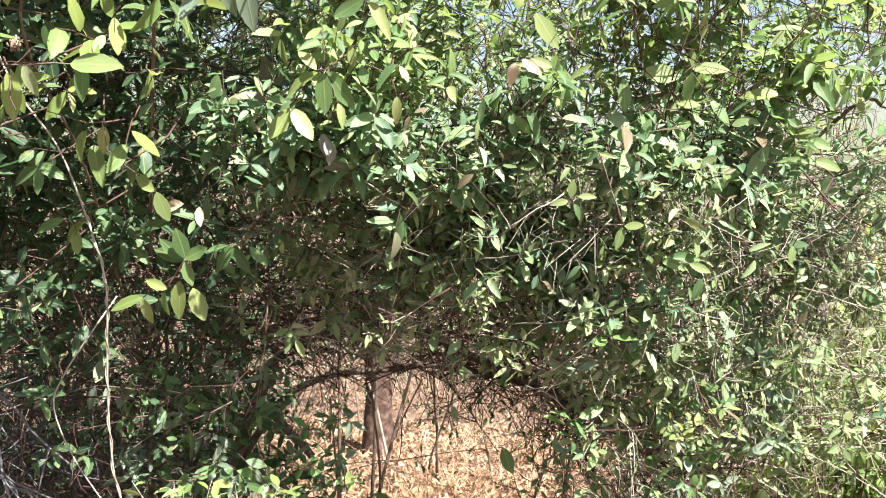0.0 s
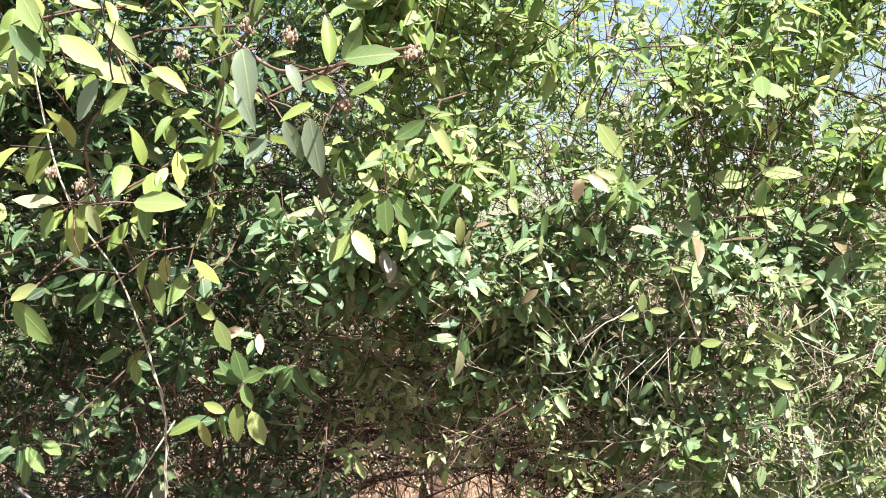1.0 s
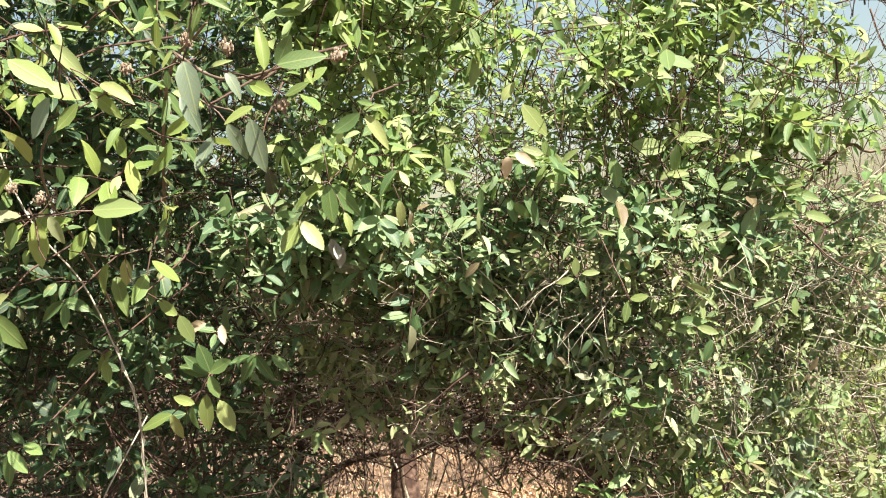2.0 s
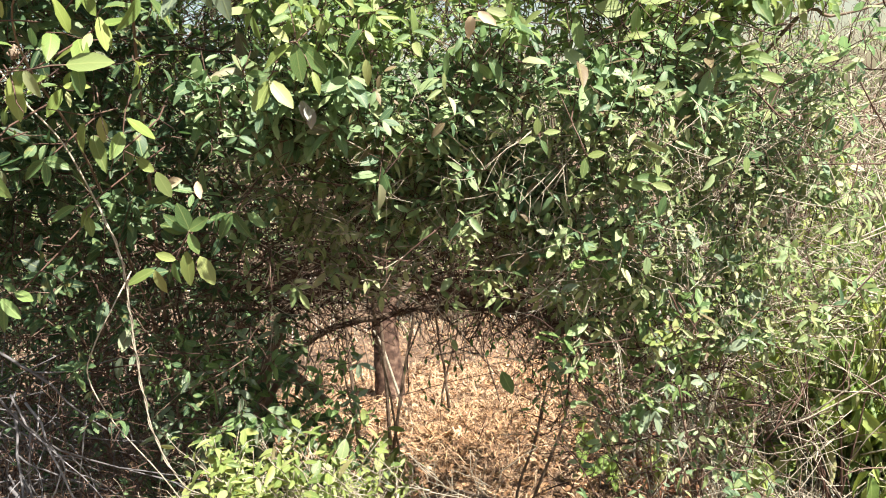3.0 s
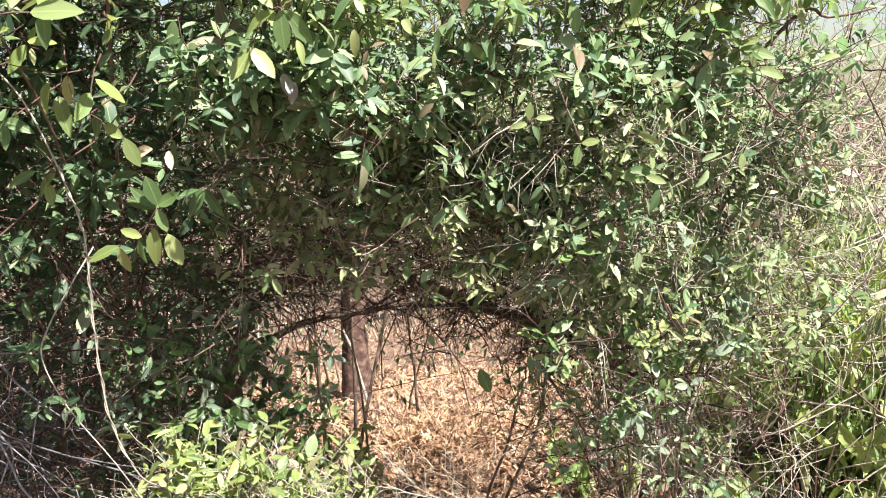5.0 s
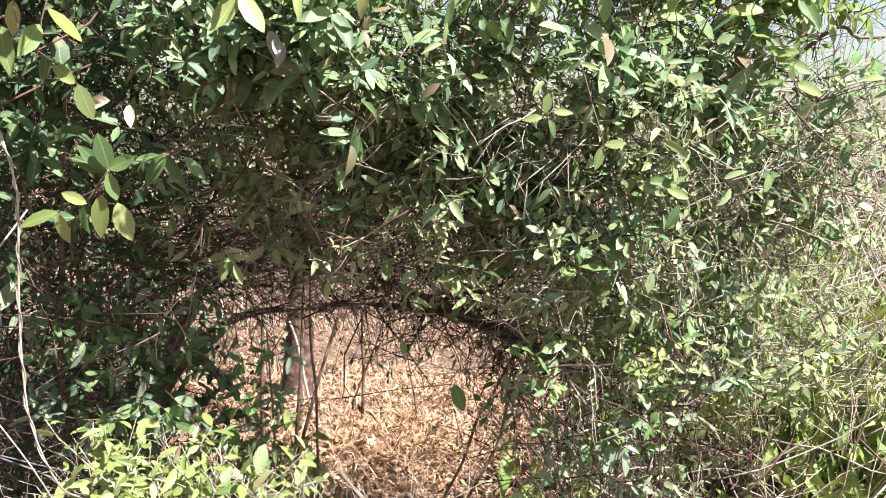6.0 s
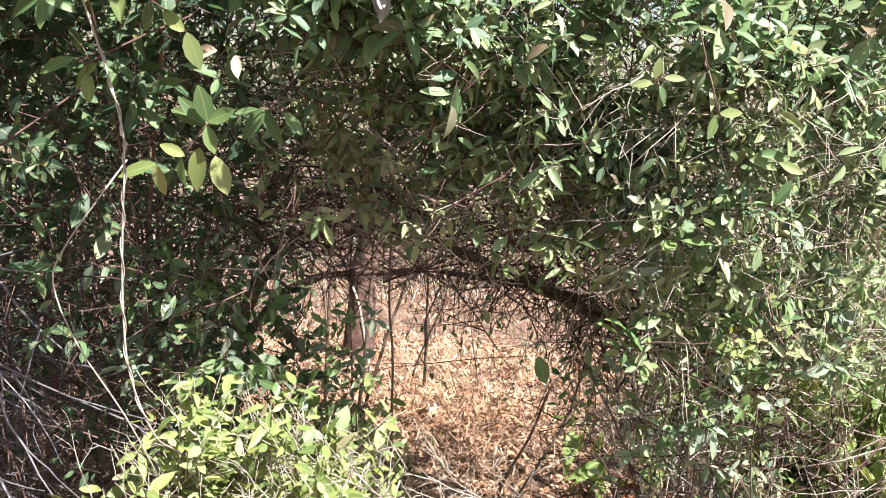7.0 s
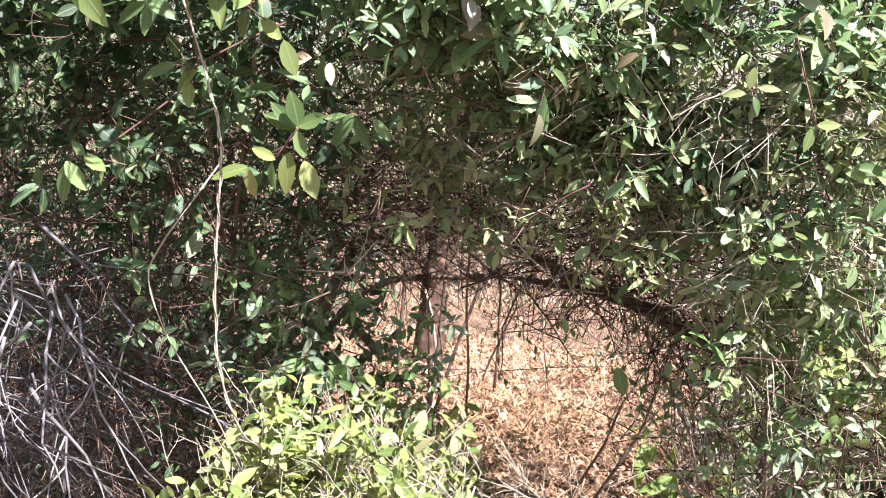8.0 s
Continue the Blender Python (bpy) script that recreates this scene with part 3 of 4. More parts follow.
limb(middle, [(-1.26, 3.0, -0.03), (-1.2, 3.0, 0.4), (-1.02, 3.0, 0.75), (-0.90, 3.2, 0.834), (-0.70, 3.2, 0.875), (-0.49, 3.2, 0.90), (-0.365, 3.1, 0.92), (-0.167, 2.75, 0.973), (0.0, 2.45, 0.983), (0.14, 2.35, 0.94), (0.35, 2.3, 0.86)], 0.017, 0.007, 1, 2)
limb(middle, [(-1.3, 2.85, -0.03), (-1.16, 2.87, 0.5), (-1.0, 2.9, 0.92), (-0.955, 3.0, 1.025), (-0.855, 3.1, 1.03), (-0.73, 3.2, 1.045), (-0.53, 3.15, 1.055), (-0.33, 3.0, 1.015), (-0.165, 2.75, 1.0), (-0.02, 2.5, 0.993), (0.10, 2.4, 0.96), (0.3, 2.35, 0.85)], 0.027, 0.010, 2, 3)
limb(middle, [(-1.02, 3.0, 0.75), (-0.96, 2.96, 0.715), (-0.90, 2.95, 0.655), (-0.85, 2.95, 0.60)], 0.018, 0.014, 3, 0)
limb(middle, [(-0.49, 3.2, 0.90), (-0.44, 3.18, 0.96), (-0.40, 3.16, 1.04)], 0.006, 0.003, 4, 1)
limb(middle, [(-0.40, 3.12, 0.91), (-0.34, 3.05, 0.85), (-0.28, 2.98, 0.80), (-0.2, 2.9, 0.72)], 0.005, 0.002, 5, 1)
# matted dead twigs over the arch
r = random.Random(26)
for i in range(300):
    x = r.uniform(-1.05, 0.25)
    middle.brush(r, (x, r.uniform(2.45, 3.3), r.uniform(1.06, 1.36) - 0.15 * max(0.0, x)), (r.gauss(0, 1.2), r.gauss(0, 0.4), r.gauss(0, 0.45)), r.uniform(0.12, 0.34), r.uniform(0.0016, 0.0034))
for i in range(260):
    middle.brush(r, (r.uniform(-1.05, -0.05), r.uniform(2.2, 3.0), r.uniform(1.05, 1.42)), (r.gauss(0, 1.1), r.gauss(0, 0.4), r.gauss(0, 0.5)), r.uniform(0.12, 0.34), r.uniform(0.0014, 0.0032))
# thin dark shoots that hang and stand in the gap
r = random.Random(27)
for i in range(55):
    x = r.uniform(-0.95, 0.2)
    middle.sprig(r, (x, r.uniform(2.5, 3.2), r.uniform(0.66, 0.98) - 0.3 * max(0.0, x)), (r.gauss(0, 0.6), r.gauss(0, 0.3), -0.9), r.uniform(0.08, 0.2), r.randint(2, 4), r.uniform(0.02, 0.034), droop=0.9, twig=0.0012, hero=M_DEEP1)
for i in range(42):
    x = r.uniform(-0.95, 0.35)
    z = 0.98 - 0.5 * max(0.0, x) + r.uniform(-0.03, 0.1)
    middle.brush(r, (x, r.uniform(2.6, 3.2), z), (r.gauss(0, 0.8), r.gauss(0, 0.2), -0.8), r.uniform(0.10, 0.32), r.uniform(0.0012, 0.003))
for i in range(40):
    x, y = r.uniform(-0.05, 0.75), r.uniform(2.3, 3.2)
    right.brush(r, (x, y, r.uniform(0.1, 0.95)), (r.gauss(0, 0.8), r.gauss(0, 0.3), r.gauss(0.5, 0.6)), r.uniform(0.15, 0.4), r.uniform(0.0012, 0.0028))
# dark mat of dead twigs along the limbs where they sink into the thin end
flank = smooth_line([(-0.30, 3.0, 0.99), (-0.165, 2.75, 0.99), (-0.02, 2.5, 0.98), (0.10, 2.4, 0.95), (0.3, 2.35, 0.85), (0.5, 2.3, 0.72)], 30)
for i in range(95):
    p = r.choice(flank) + Vector((r.gauss(0, 0.03), r.gauss(0, 0.07), r.gauss(0.03, 0.035)))
    middle.brush(r, p, (r.gauss(0.6, 0.8), r.gauss(0, 0.4), r.gauss(-0.3, 0.5)), r.uniform(0.07, 0.2), r.uniform(0.0014, 0.0036))
# thin twigs and few leaves that close the gap's flank
for i in range(80):
    x, y = -0.15 + 0.8 * r.random(), r.uniform(2.25, 3.0)
    top = 0.98 - 0.35 * max(0.0, x)
    z = top - (0.1 + 0.5 * max(0.0, min(1.0, (x + 0.15) / 0.4))) * r.random() ** 1.2
    right.brush(r, (x, y, z), (r.gauss(0.2, 0.8), r.gauss(0, 0.3), r.gauss(-0.2, 0.8)), r.uniform(0.10, 0.30), r.uniform(0.0010, 0.0024))
for i in range(75):
    x, y = -0.10 + 0.72 * r.random(), r.uniform(2.15, 2.6)
    z = 0.97 - 0.3 * max(0.0, x) - 0.36 * r.random() * min(1.0, 0.5 + x)
    right.sprig(r, (x, y, z), (r.gauss(0, 0.7), -0.3, r.gauss(-0.2, 0.6)), r.uniform(0.06, 0.13), r.randint(3, 6), r.uniform(0.022, 0.042), droop=0.6, hero=(M_DEEP1, M_PALE1, M_PALE1)[i % 3])
# a leafy shoot that stands in the gap's near side
for i in range(30):
    z = r.uniform(0.62, 1.02)
    middle.sprig(r, (-0.54 + 0.10 * (0.8 - z) + r.gauss(0, 0.035), 2.07 + r.gauss(0, 0.05), z), (r.gauss(0, 0.6), -0.5, r.gauss(0.2, 0.5)), r.uniform(0.05, 0.11), r.randint(3, 6), r.uniform(0.026, 0.044), hero=(M_DEEP1, M_DUSK1, M_SUNNY1)[i % 3])
middle.stem(smooth_line([(-0.60, 2.1, 0.0), (-0.58, 2.09, 0.4), (-0.53, 2.08, 0.7), (-0.55, 2.07, 1.05)]), 0.005, 0.002, "stem")
right.stem(smooth_line([(-0.17, 2.9, 0.0), (-0.15, 2.9, 0.22), (-0.065, 2.9, 0.42), (-0.017, 2.9, 0.58), (0.04, 2.9, 0.69), (0.1, 2.85, 0.85)]), 0.006, 0.003, "stem")
right.stem(smooth_line([(-0.16, 2.9, 0.0), (-0.097, 2.9, 0.18), (0.043, 2.9, 0.47), (0.068, 2.88, 0.58), (0.1, 2.8, 0.8)]), 0.007, 0.004, "stem")
middle.stem(smooth_line([(-0.44, 2.3, 0.0), (-0.45, 2.3, 0.4), (-0.463, 2.3, 0.68), (-0.47, 2.3, 0.84), (-0.488, 2.3, 0.99), (-0.5, 2.35, 1.2)]), 0.004, 0.003, "stem")
right.stem(smooth_line([(0.45, 2.75, 0.7), (0.706, 2.8, 1.2), (0.818, 2.8, 1.266), (0.946, 2.8, 1.28), (1.037, 2.8, 1.40), (1.157, 2.8, 1.49), (1.35, 2.8, 1.6)]), 0.007, 0.002)
right.stem(smooth_line([(0.5, 2.4, 1.5), (0.738, 2.2, 1.79), (0.823, 2.2, 1.786), (0.933, 2.2, 1.80), (1.15, 2.2, 1.86)]), 0.006, 0.002)
# ---- overhanging branch close to the camera's side ----
r = random.Random(41)
over = Plant("overhanging_branch", (-0.7, 1.5, 0.0), "branch with large olive-green leaves and dry brown flower heads", "branch", "", BROAD, M_OLIVE, M_OLIVE1)
over.stem(smooth_line([(-1.15, 2.3, 0.0), (-1.1, 2.2, 1.0), (-0.86, 1.75, 1.72), (-0.62, 1.3, 1.96), (-0.42, 1.0, 1.97)]), 0.006, 0.0016)
over.stem(smooth_line([(-1.1, 2.2, 1.0), (-0.98, 1.7, 1.6), (-0.88, 1.35, 1.80), (-0.75, 1.15, 1.88), (-0.62, 1.12, 1.93)]), 0.003, 0.0012)
over.stem(smooth_line([(-0.52, 1.12, 1.97), (-0.42, 1.0, 1.90), (-0.36, 0.95, 1.88), (-0.30, 0.94, 1.885), (-0.23, 0.94, 1.888)]), 0.0026, 0.0012)
for _ in range(150):
    x, y, z = r.uniform(-1.15, -0.30), r.uniform(1.0, 1.35), r.uniform(1.66, 2.35)
    if z < 1.92 - 1.1 * max(0.0, -x - 0.5) or z > (1.98 if x > -0.62 else 2.1 + 0.25 * -x):
        continue
    over.sprig(r, (x, y + 0.12, z), (r.gauss(0, 0.6), -0.6, r.gauss(0, 0.5)), 0.14, r.randint(3, 6), r.uniform(0.045, 0.068), droop=0.5)



def flower_head(plant, at, seed):
    """A small cluster of dried florets."""
    q = random.Random(seed)
    bm = bmesh.new()
    bmesh.ops.create_icosphere(bm, subdivisions=1, radius=0.007)
    for _ in range(34):
        p = Vector((q.gauss(0, 1), q.gauss(0, 1), q.gauss(0, 1))).normalized() * q.uniform(0.006, 0.010)
        bmesh.ops.create_icosphere(bm, subdivisions=1, radius=q.uniform(0.0010, 0.0022), matrix=Matrix.Translation(p) @ Matrix.Diagonal((1, 1, q.uniform(1.2, 2.4), 1)))
    me = bpy.data.meshes.new("flower_head")
    bm.to_mesh(me)
    bm.free()
    me.materials.append(M_FLOWER)
    ob = new("flower_head", me)
    ob.parent = plant.root
    ob.location = Vector(at) - plant.at
    tagged(ob, "dry brown flower head")


for k, at in enumerate(((-0.369, 0.93, 1.915), (-0.231, 0.93, 1.888), (-0.308, 0.93, 1.836), (-0.798, 1.12, 1.80), (-0.596, 1.12, 1.957), (-0.753, 1.12, 1.78), (-0.45, 1.0, 1.95))):
    flower_head(over, at, 100 + k)
def dead_leaf(plant, at, size, direction, material, seed, label):
    """A dead curled leaf caught in the twigs."""
    q = random.Random(seed)
    verts, faces, uvs = CRISP[seed % len(CRISP)]
    m = frame_of(direction, (0.2, -1, 0.4)) @ Matrix.Diagonal((size, size, size))
    pts = [tuple(m @ Vector(p) + Vector(at) - plant.at) for p in verts]
    tagged(link_mesh("dead_leaf", pts, faces, material, plant.root, uvs), label)


for k in range(3):
    dead_leaf(middle, (-0.455 + 0.012 * k, 1.66, 1.69 - 0.01 * k), 0.042, (0.3 - 0.3 * k, -0.2, -1), M_ASH, 60 + k, "ashen grey torn dead leaf")
dead_leaf(middle, (-0.05, 1.55, 1.815), 0.055, (0.5, -0.3, -0.9), M_BEIGE, 64, "beige curled dead leaf")
dead_leaf(middle, (-0.065, 1.56, 1.81), 0.04, (-0.2, -0.2, -1), M_BEIGE, 65, "beige curled dead leaf")
dead_leaf(left, (-0.655, 1.45, 1.55), 0.045, (-0.9, -0.2, -0.2), M_BEIGE, 66, "beige curled dead leaf")
dead_leaf(left, (-0.625, 1.45, 1.545), 0.04, (0.1, -0.2, -1), M_BEIGE, 67, "beige curled dead leaf")

# sprigs set one by one
r = random.Random(44)
for k in range(5):
    right.sprig(r, (0.0 + r.gauss(0, 0.02), 1.92, 1.21 + r.gauss(0, 0.04)), (r.gauss(0, 0.4), -0.8, r.gauss(0.1, 0.4)), 0.08, 6, 0.03, hero=M_LIME1)
    right.sprig(r, (0.33 + r.gauss(0, 0.06), 1.9, 1.02 + r.gauss(0, 0.05)), (r.gauss(0, 0.4), -0.8, r.gauss(0.1, 0.4)), 0.08, 6, 0.028, hero=M_LIME1)
    middle.sprig(r, (-0.50 + r.gauss(0, 0.03), 2.02, 0.86 + r.gauss(0, 0.07)), (r.gauss(0, 0.5), -0.6, r.gauss(0.2, 0.4)), 0.09, 6, 0.034, hero=M_DEEP1)
for k in range(75):
    x, z = r.uniform(-1.08, -0.72), r.uniform(0.50, 1.05)
    left.sprig(r, (x, 2.05 + r.uniform(0, 0.4), z), (r.gauss(0, 0.6), -0.5, r.gauss(0.1, 0.5)), r.uniform(0.06, 0.14), r.randint(4, 7), r.uniform(0.026, 0.046))
for k in range(46):
    x, z = r.uniform(-1.02, -0.72), r.uniform(0.80, 1.14)
    left.sprig(r, (x, 1.90 + r.uniform(0, 0.12), z), (r.gauss(0, 0.7), -0.6, r.gauss(0.1, 0.5)), r.uniform(0.06, 0.13), r.randint(4, 6), r.uniform(0.034, 0.056), hero=M_DEEP1 if k % 2 else M_DUSK1)
for k in range(64):
    x, z = r.uniform(-0.93, -0.64), r.uniform(0.60, 1.12)
    left.sprig(r, (x, 2.02 + r.uniform(0, 0.25), z), (r.gauss(0, 0.7), -0.6, r.gauss(0.1, 0.5)), r.uniform(0.05, 0.12), r.randint(3, 6), r.uniform(0.030, 0.052), hero=(M_DEEP1, M_DUSK1, None)[k % 3])
for k in range(11):
    x, z = r.uniform(-0.08, 0.55), r.uniform(0.84, 1.30)
    y = hedge_front(x, z) - 0.02
    for i in range(5):
        right.sprig(r, (x + r.gauss(0, 0.035), y + r.gauss(0, 0.03), z + r.gauss(0, 0.03)), (r.gauss(0, 0.7), -0.7, r.gauss(0.1, 0.4)), r.uniform(0.05, 0.10), r.randint(4, 6), r.uniform(0.038, 0.056), hero=(M_DEEP1, M_DUSK1)[i % 2])
for k in range(50):
    x, z = r.gauss(0.45, 0.14), r.gauss(1.08, 0.11)
    right.sprig(r, (x, 2.25 + r.uniform(-0.1, 0.2), z), (r.gauss(0, 0.7), -0.5, r.gauss(0.2, 0.5)), r.uniform(0.06, 0.14), r.randint(4, 7), r.uniform(0.022, 0.040), hero=M_LIME1 if k % 2 else None)
picked(left, (-0.764, 1.64, 1.398), [(2.4, 3.3, 161, 7.5, 'l'), (1.8, 3.4, 135, 6.5, 'g'), (2.7, 3.7, 99, 6.7, 'g'), (2.7, 3.7, 24, 6.4, 'g'), (2.4, 3.1, -74, 5.2, 'g'), (0.9, -0.9, -95, 8.2, 'l'), (-1.3, -2.6, 159, 5.3, 'l'), (4.1, -2.2, -70, 7.3, 'l'), (-1.9, -3.0, -90, 5.5, 'g'), (-6.5, -4.4, -161, 7.6, 'l'), (-7.0, -4.5, -76, 6.2, 'l')])
picked(left, (-0.631, 1.64, 1.464), [(-0.7, 0.2, -118, 6.7, 'g'), (-0.9, 0.2, -65, 7.3, 'g'), (3.2, -0.2, -49, 5.2, 'g'), (-1.4, -0.0, -159, 4.2, 'g')])
picked(left, (-0.753, 1.42, 1.620), [(6.5, -4.8, -71, 5.7, 'p'), (6.2, -4.8, 143, 5.1, 'l'), (-5.6, 3.5, -75, 7.9, 'l'), (-6.9, 6.1, -106, 6.0, 'l')])
picked(left, (-0.935, 1.45, 1.617), [(-0.2, 0.1, -152, 6.9, 'g'), (-0.0, -0.1, -85, 5.2, 'g'), (0.3, 0.1, -12, 5.7, 'g')])
picked(left, (-0.840, 1.4, 1.514), [(1.7, 0.4, -141, 5.9, 'l'), (-0.1, -1.2, -81, 4.4, 'l'), (-1.7, 0.9, -156, 5.7, 'g')])
picked(left, (-0.954, 1.32, 1.370), [(-3.3, -0.4, -51, 5.5, 'g'), (-3.0, -0.4, -106, 7.2, 'g'), (-0.2, 0.6, 139, 3.2, 'g'), (6.6, -0.2, -138, 4.0, 'g'), (-0.2, 0.6, -26, 4.8, 'g')])
picked(middle, (-0.473, 1.5, 1.730), [(0.0, -0.3, -115, 7.1, 'l'), (0.2, -0.3, -55, 7.8, 'l'), (-0.2, 0.6, 167, 3.9, 'p')])
picked(middle, (-0.406, 1.5, 1.793), [(-1.3, -0.4, -150, 6.8, 'l'), (-1.3, -0.1, 133, 5.9, 'l'), (-0.1, -0.4, -90, 7.5, 'g'), (0.4, -0.3, -54, 8.2, 'g'), (2.5, -6.0, -69, 4.7, 'l'), (-0.4, 7.4, -136, 3.6, 'l')])
picked(middle, (-0.314, 1.46, 1.912), [(-0.9, -0.3, -148, 6.2, 'p'), (-0.3, -0.7, -60, 7.6, 'l'), (1.8, 0.8, 156, 3.7, 'p'), (-0.6, 0.3, 5, 4.4, 'p')])
picked(middle, (-0.288, 1.5, 1.786), [(1.6, -4.2, -86, 4.9, 'l'), (1.6, 1.5, -135, 6.1, 'g'), (2.0, 1.3, -63, 3.6, 'l'), (-5.0, 1.4, -75, 3.8, 'g')])
picked(right, (0.274, 1.78, 1.746), [(-12.3, -0.7, 89, 7.2, 'p'), (-0.0, 1.5, 84, 5.9, 'p'), (-1.6, 1.0, -2, 4.7, 'l'), (4.9, 1.8, -52, 6.6, 'g'), (9.1, -3.4, 19, 3.7, 'p')])
picked(right, (0.307, 1.84, 1.848), [(16.3, -6.8, 178, 7.6, 'l'), (-3.6, -2.9, 170, 8.5, 'p'), (-1.4, -1.3, -2, 7.6, 'p'), (0.6, 5.3, 88, 4.8, 'l'), (-0.8, -1.0, 93, 4.0, 'l'), (-11.0, 6.7, -160, 4.8, 'p')])
picked(middle, (-0.039, 1.72, 1.762), [(0.7, 17.1, -59, 8.5, 'l'), (-0.8, -2.2, -58, 6.2, 'p'), (-3.0, -7.7, 97, 6.2, 'p'), (-3.0, -3.3, -53, 4.6, 'p'), (6.3, -3.9, 5, 5.4, 'p')])
picked(middle, (0.047, 1.7, 1.560), [(-0.4, 0.4, 81, 3.8, 'p'), (-0.8, -0.3, -172, 3.7, 'p'), (0.2, -0.8, -57, 3.3, 'p'), (1.0, 0.7, 0, 3.7, 'p')])
picked(middle, (0.117, 1.63, 1.580), [(2.3, -7.1, -108, 4.6, 'l'), (2.5, -6.9, 3, 3.7, 'l'), (-2.4, 6.9, -16, 3.6, 'p'), (-2.4, 7.2, -144, 3.1, 'p')])
picked(right, (0.247, 1.74, 1.439), [(-0.8, 0.4, 149, 3.1, 'l'), (-1.9, -0.2, -11, 5.4, 'p'), (-0.8, 0.4, -3, 7.3, 'p'), (3.4, -0.6, -21, 4.5, 'p')])
picked(right, (0.587, 1.84, 1.610), [(-4.4, 3.3, -9, 6.3, 'p'), (-5.0, 4.0, 103, 2.7, 'p'), (-5.2, 2.8, 169, 6.1, 'p'), (9.7, 9.3, -77, 2.6, 'p'), (13.4, 5.1, 177, 4.3, 'p'), (15.2, 4.6, -8, 3.0, 'p'), (-12.5, -3.8, 20, 4.7, 'l'), (-3.2, -10.8, 162, 2.6, 'p'), (-7.6, -14.5, -99, 3.8, 'p')])
picked(right, (0.378, 1.83, 1.055), [(-1.2, -0.1, 132, 3.8, 'p'), (-0.8, 0.4, 2, 3.3, 'p'), (2.5, 0.3, -18, 2.0, 'p'), (-0.4, -0.6, -90, 1.5, 'p')])
picked(middle, (-0.074, 1.75, 2.151), [(0.1, -20.2, 58, 4.9, 'l'), (-5.3, -3.5, -70, 4.4, 'p'), (3.1, 7.1, -65, 3.5, 'l'), (8.5, 9.5, 40, 3.3, 'l'), (8.8, 5.8, -15, 9.4, 'l'), (-0.4, 8.7, 48, 3.0, 'l'), (-14.5, -7.5, 164, 6.9, 'p')])
picked(middle, (-0.359, 2.0, 0.916), [(25.5, 4.3, -72, 7.1, 'g'), (-12.5, -2.9, -77, 4.9, 'l'), (-12.9, -1.3, 140, 3.9, 'g')])
picked(middle, (-0.109, 2.1, 1.342), [(3.9, 0.2, -73, 3.8, 'l'), (-3.9, -0.2, -99, 6.6, 'g')])
picked(over, (-0.857, 1.12, 1.619), [(0.1, -0.2, -50, 7.6, 'g'), (-0.0, 0.2, 18, 5.8, 'l')])
picked(over, (-0.399, 0.91, 1.964), [(-1.6, -6.6, -72, 6.4, 'q'), (-1.0, 1.4, 141, 4.9, 'o'), (-0.1, 1.0, -158, 2.4, 'p'), (0.6, 1.1, 23, 5.6, 'o'), (0.4, 1.2, 65, 4.4, 'o'), (0.9, 1.5, -36, 5.1, 'o'), (0.8, 0.5, -117, 4.8, 'l')])
picked(over, (-0.329, 0.92, 1.867), [(0.9, 1.1, 89, 5.7, 'o'), (2.1, 1.6, 59, 4.2, 'o'), (1.9, -2.2, 146, 4.2, 'o'), (2.7, 1.4, 7, 6.0, 'o'), (-0.8, -3.1, -159, 4.3, 'l'), (3.3, -2.4, 19, 3.4, 'l'), (-4.1, 1.5, -52, 3.6, 'q'), (-6.2, 2.4, 14, 2.9, 'p')])
picked(over, (-0.291, 1.12, 2.024), [(-2.2, -0.2, 134, 5.4, 'o'), (-1.8, -0.1, 103, 4.7, 'p'), (-1.5, 0.2, 53, 4.0, 'o'), (-2.8, -1.3, 173, 5.5, 'o'), (-3.3, -2.2, 168, 4.9, 'p'), (11.4, 3.5, -176, 4.3, 'o')])
picked(over, (-0.428, 1.0, 1.863), [(-4.5, 7.9, -129, 2.7, 'o'), (-3.6, 1.9, -62, 6.0, 'q'), (2.5, -2.9, -62, 5.1, 'q'), (5.5, -2.5, -81, 7.3, 'q'), (0.2, -4.2, -109, 5.2, 'q')])
picked(over, (-0.809, 1.08, 2.007), [(-0.7, 3.5, 159, 4.8, 'o'), (-0.7, 3.5, -56, 7.2, 'p'), (-1.7, -0.8, -52, 7.4, 'p'), (-1.8, -3.7, -93, 5.3, 'p'), (4.8, -2.3, -38, 7.8, 'o')])
picked(over, (-0.705, 1.12, 1.979), [(3.4, -5.9, 161, 6.7, 'l'), (4.6, -4.9, -39, 5.8, 'l'), (6.6, -4.1, -24, 6.2, 'l'), (3.0, -6.6, -133, 5.3, 'l'), (-1.2, -5.2, -128, 7.0, 'q'), (-3.4, 12.4, -40, 6.1, 'q'), (-12.4, 11.6, -5, 5.4, 'p'), (-0.5, 2.7, -44, 6.7, 'p')])
picked(over, (-0.755, 1.16, 1.756), [(7.5, -0.0, -80, 5.2, 'p'), (-1.1, 0.1, -69, 4.8, 'p'), (5.8, 0.1, -1, 8.2, 'p'), (-6.7, -0.4, -104, 4.5, 'p'), (-5.3, 0.4, -175, 6.2, 'p')])
over.finish(300, twigs=60)

for plant in (left, middle, right, crown):
    plant.finish(300, twigs=60)

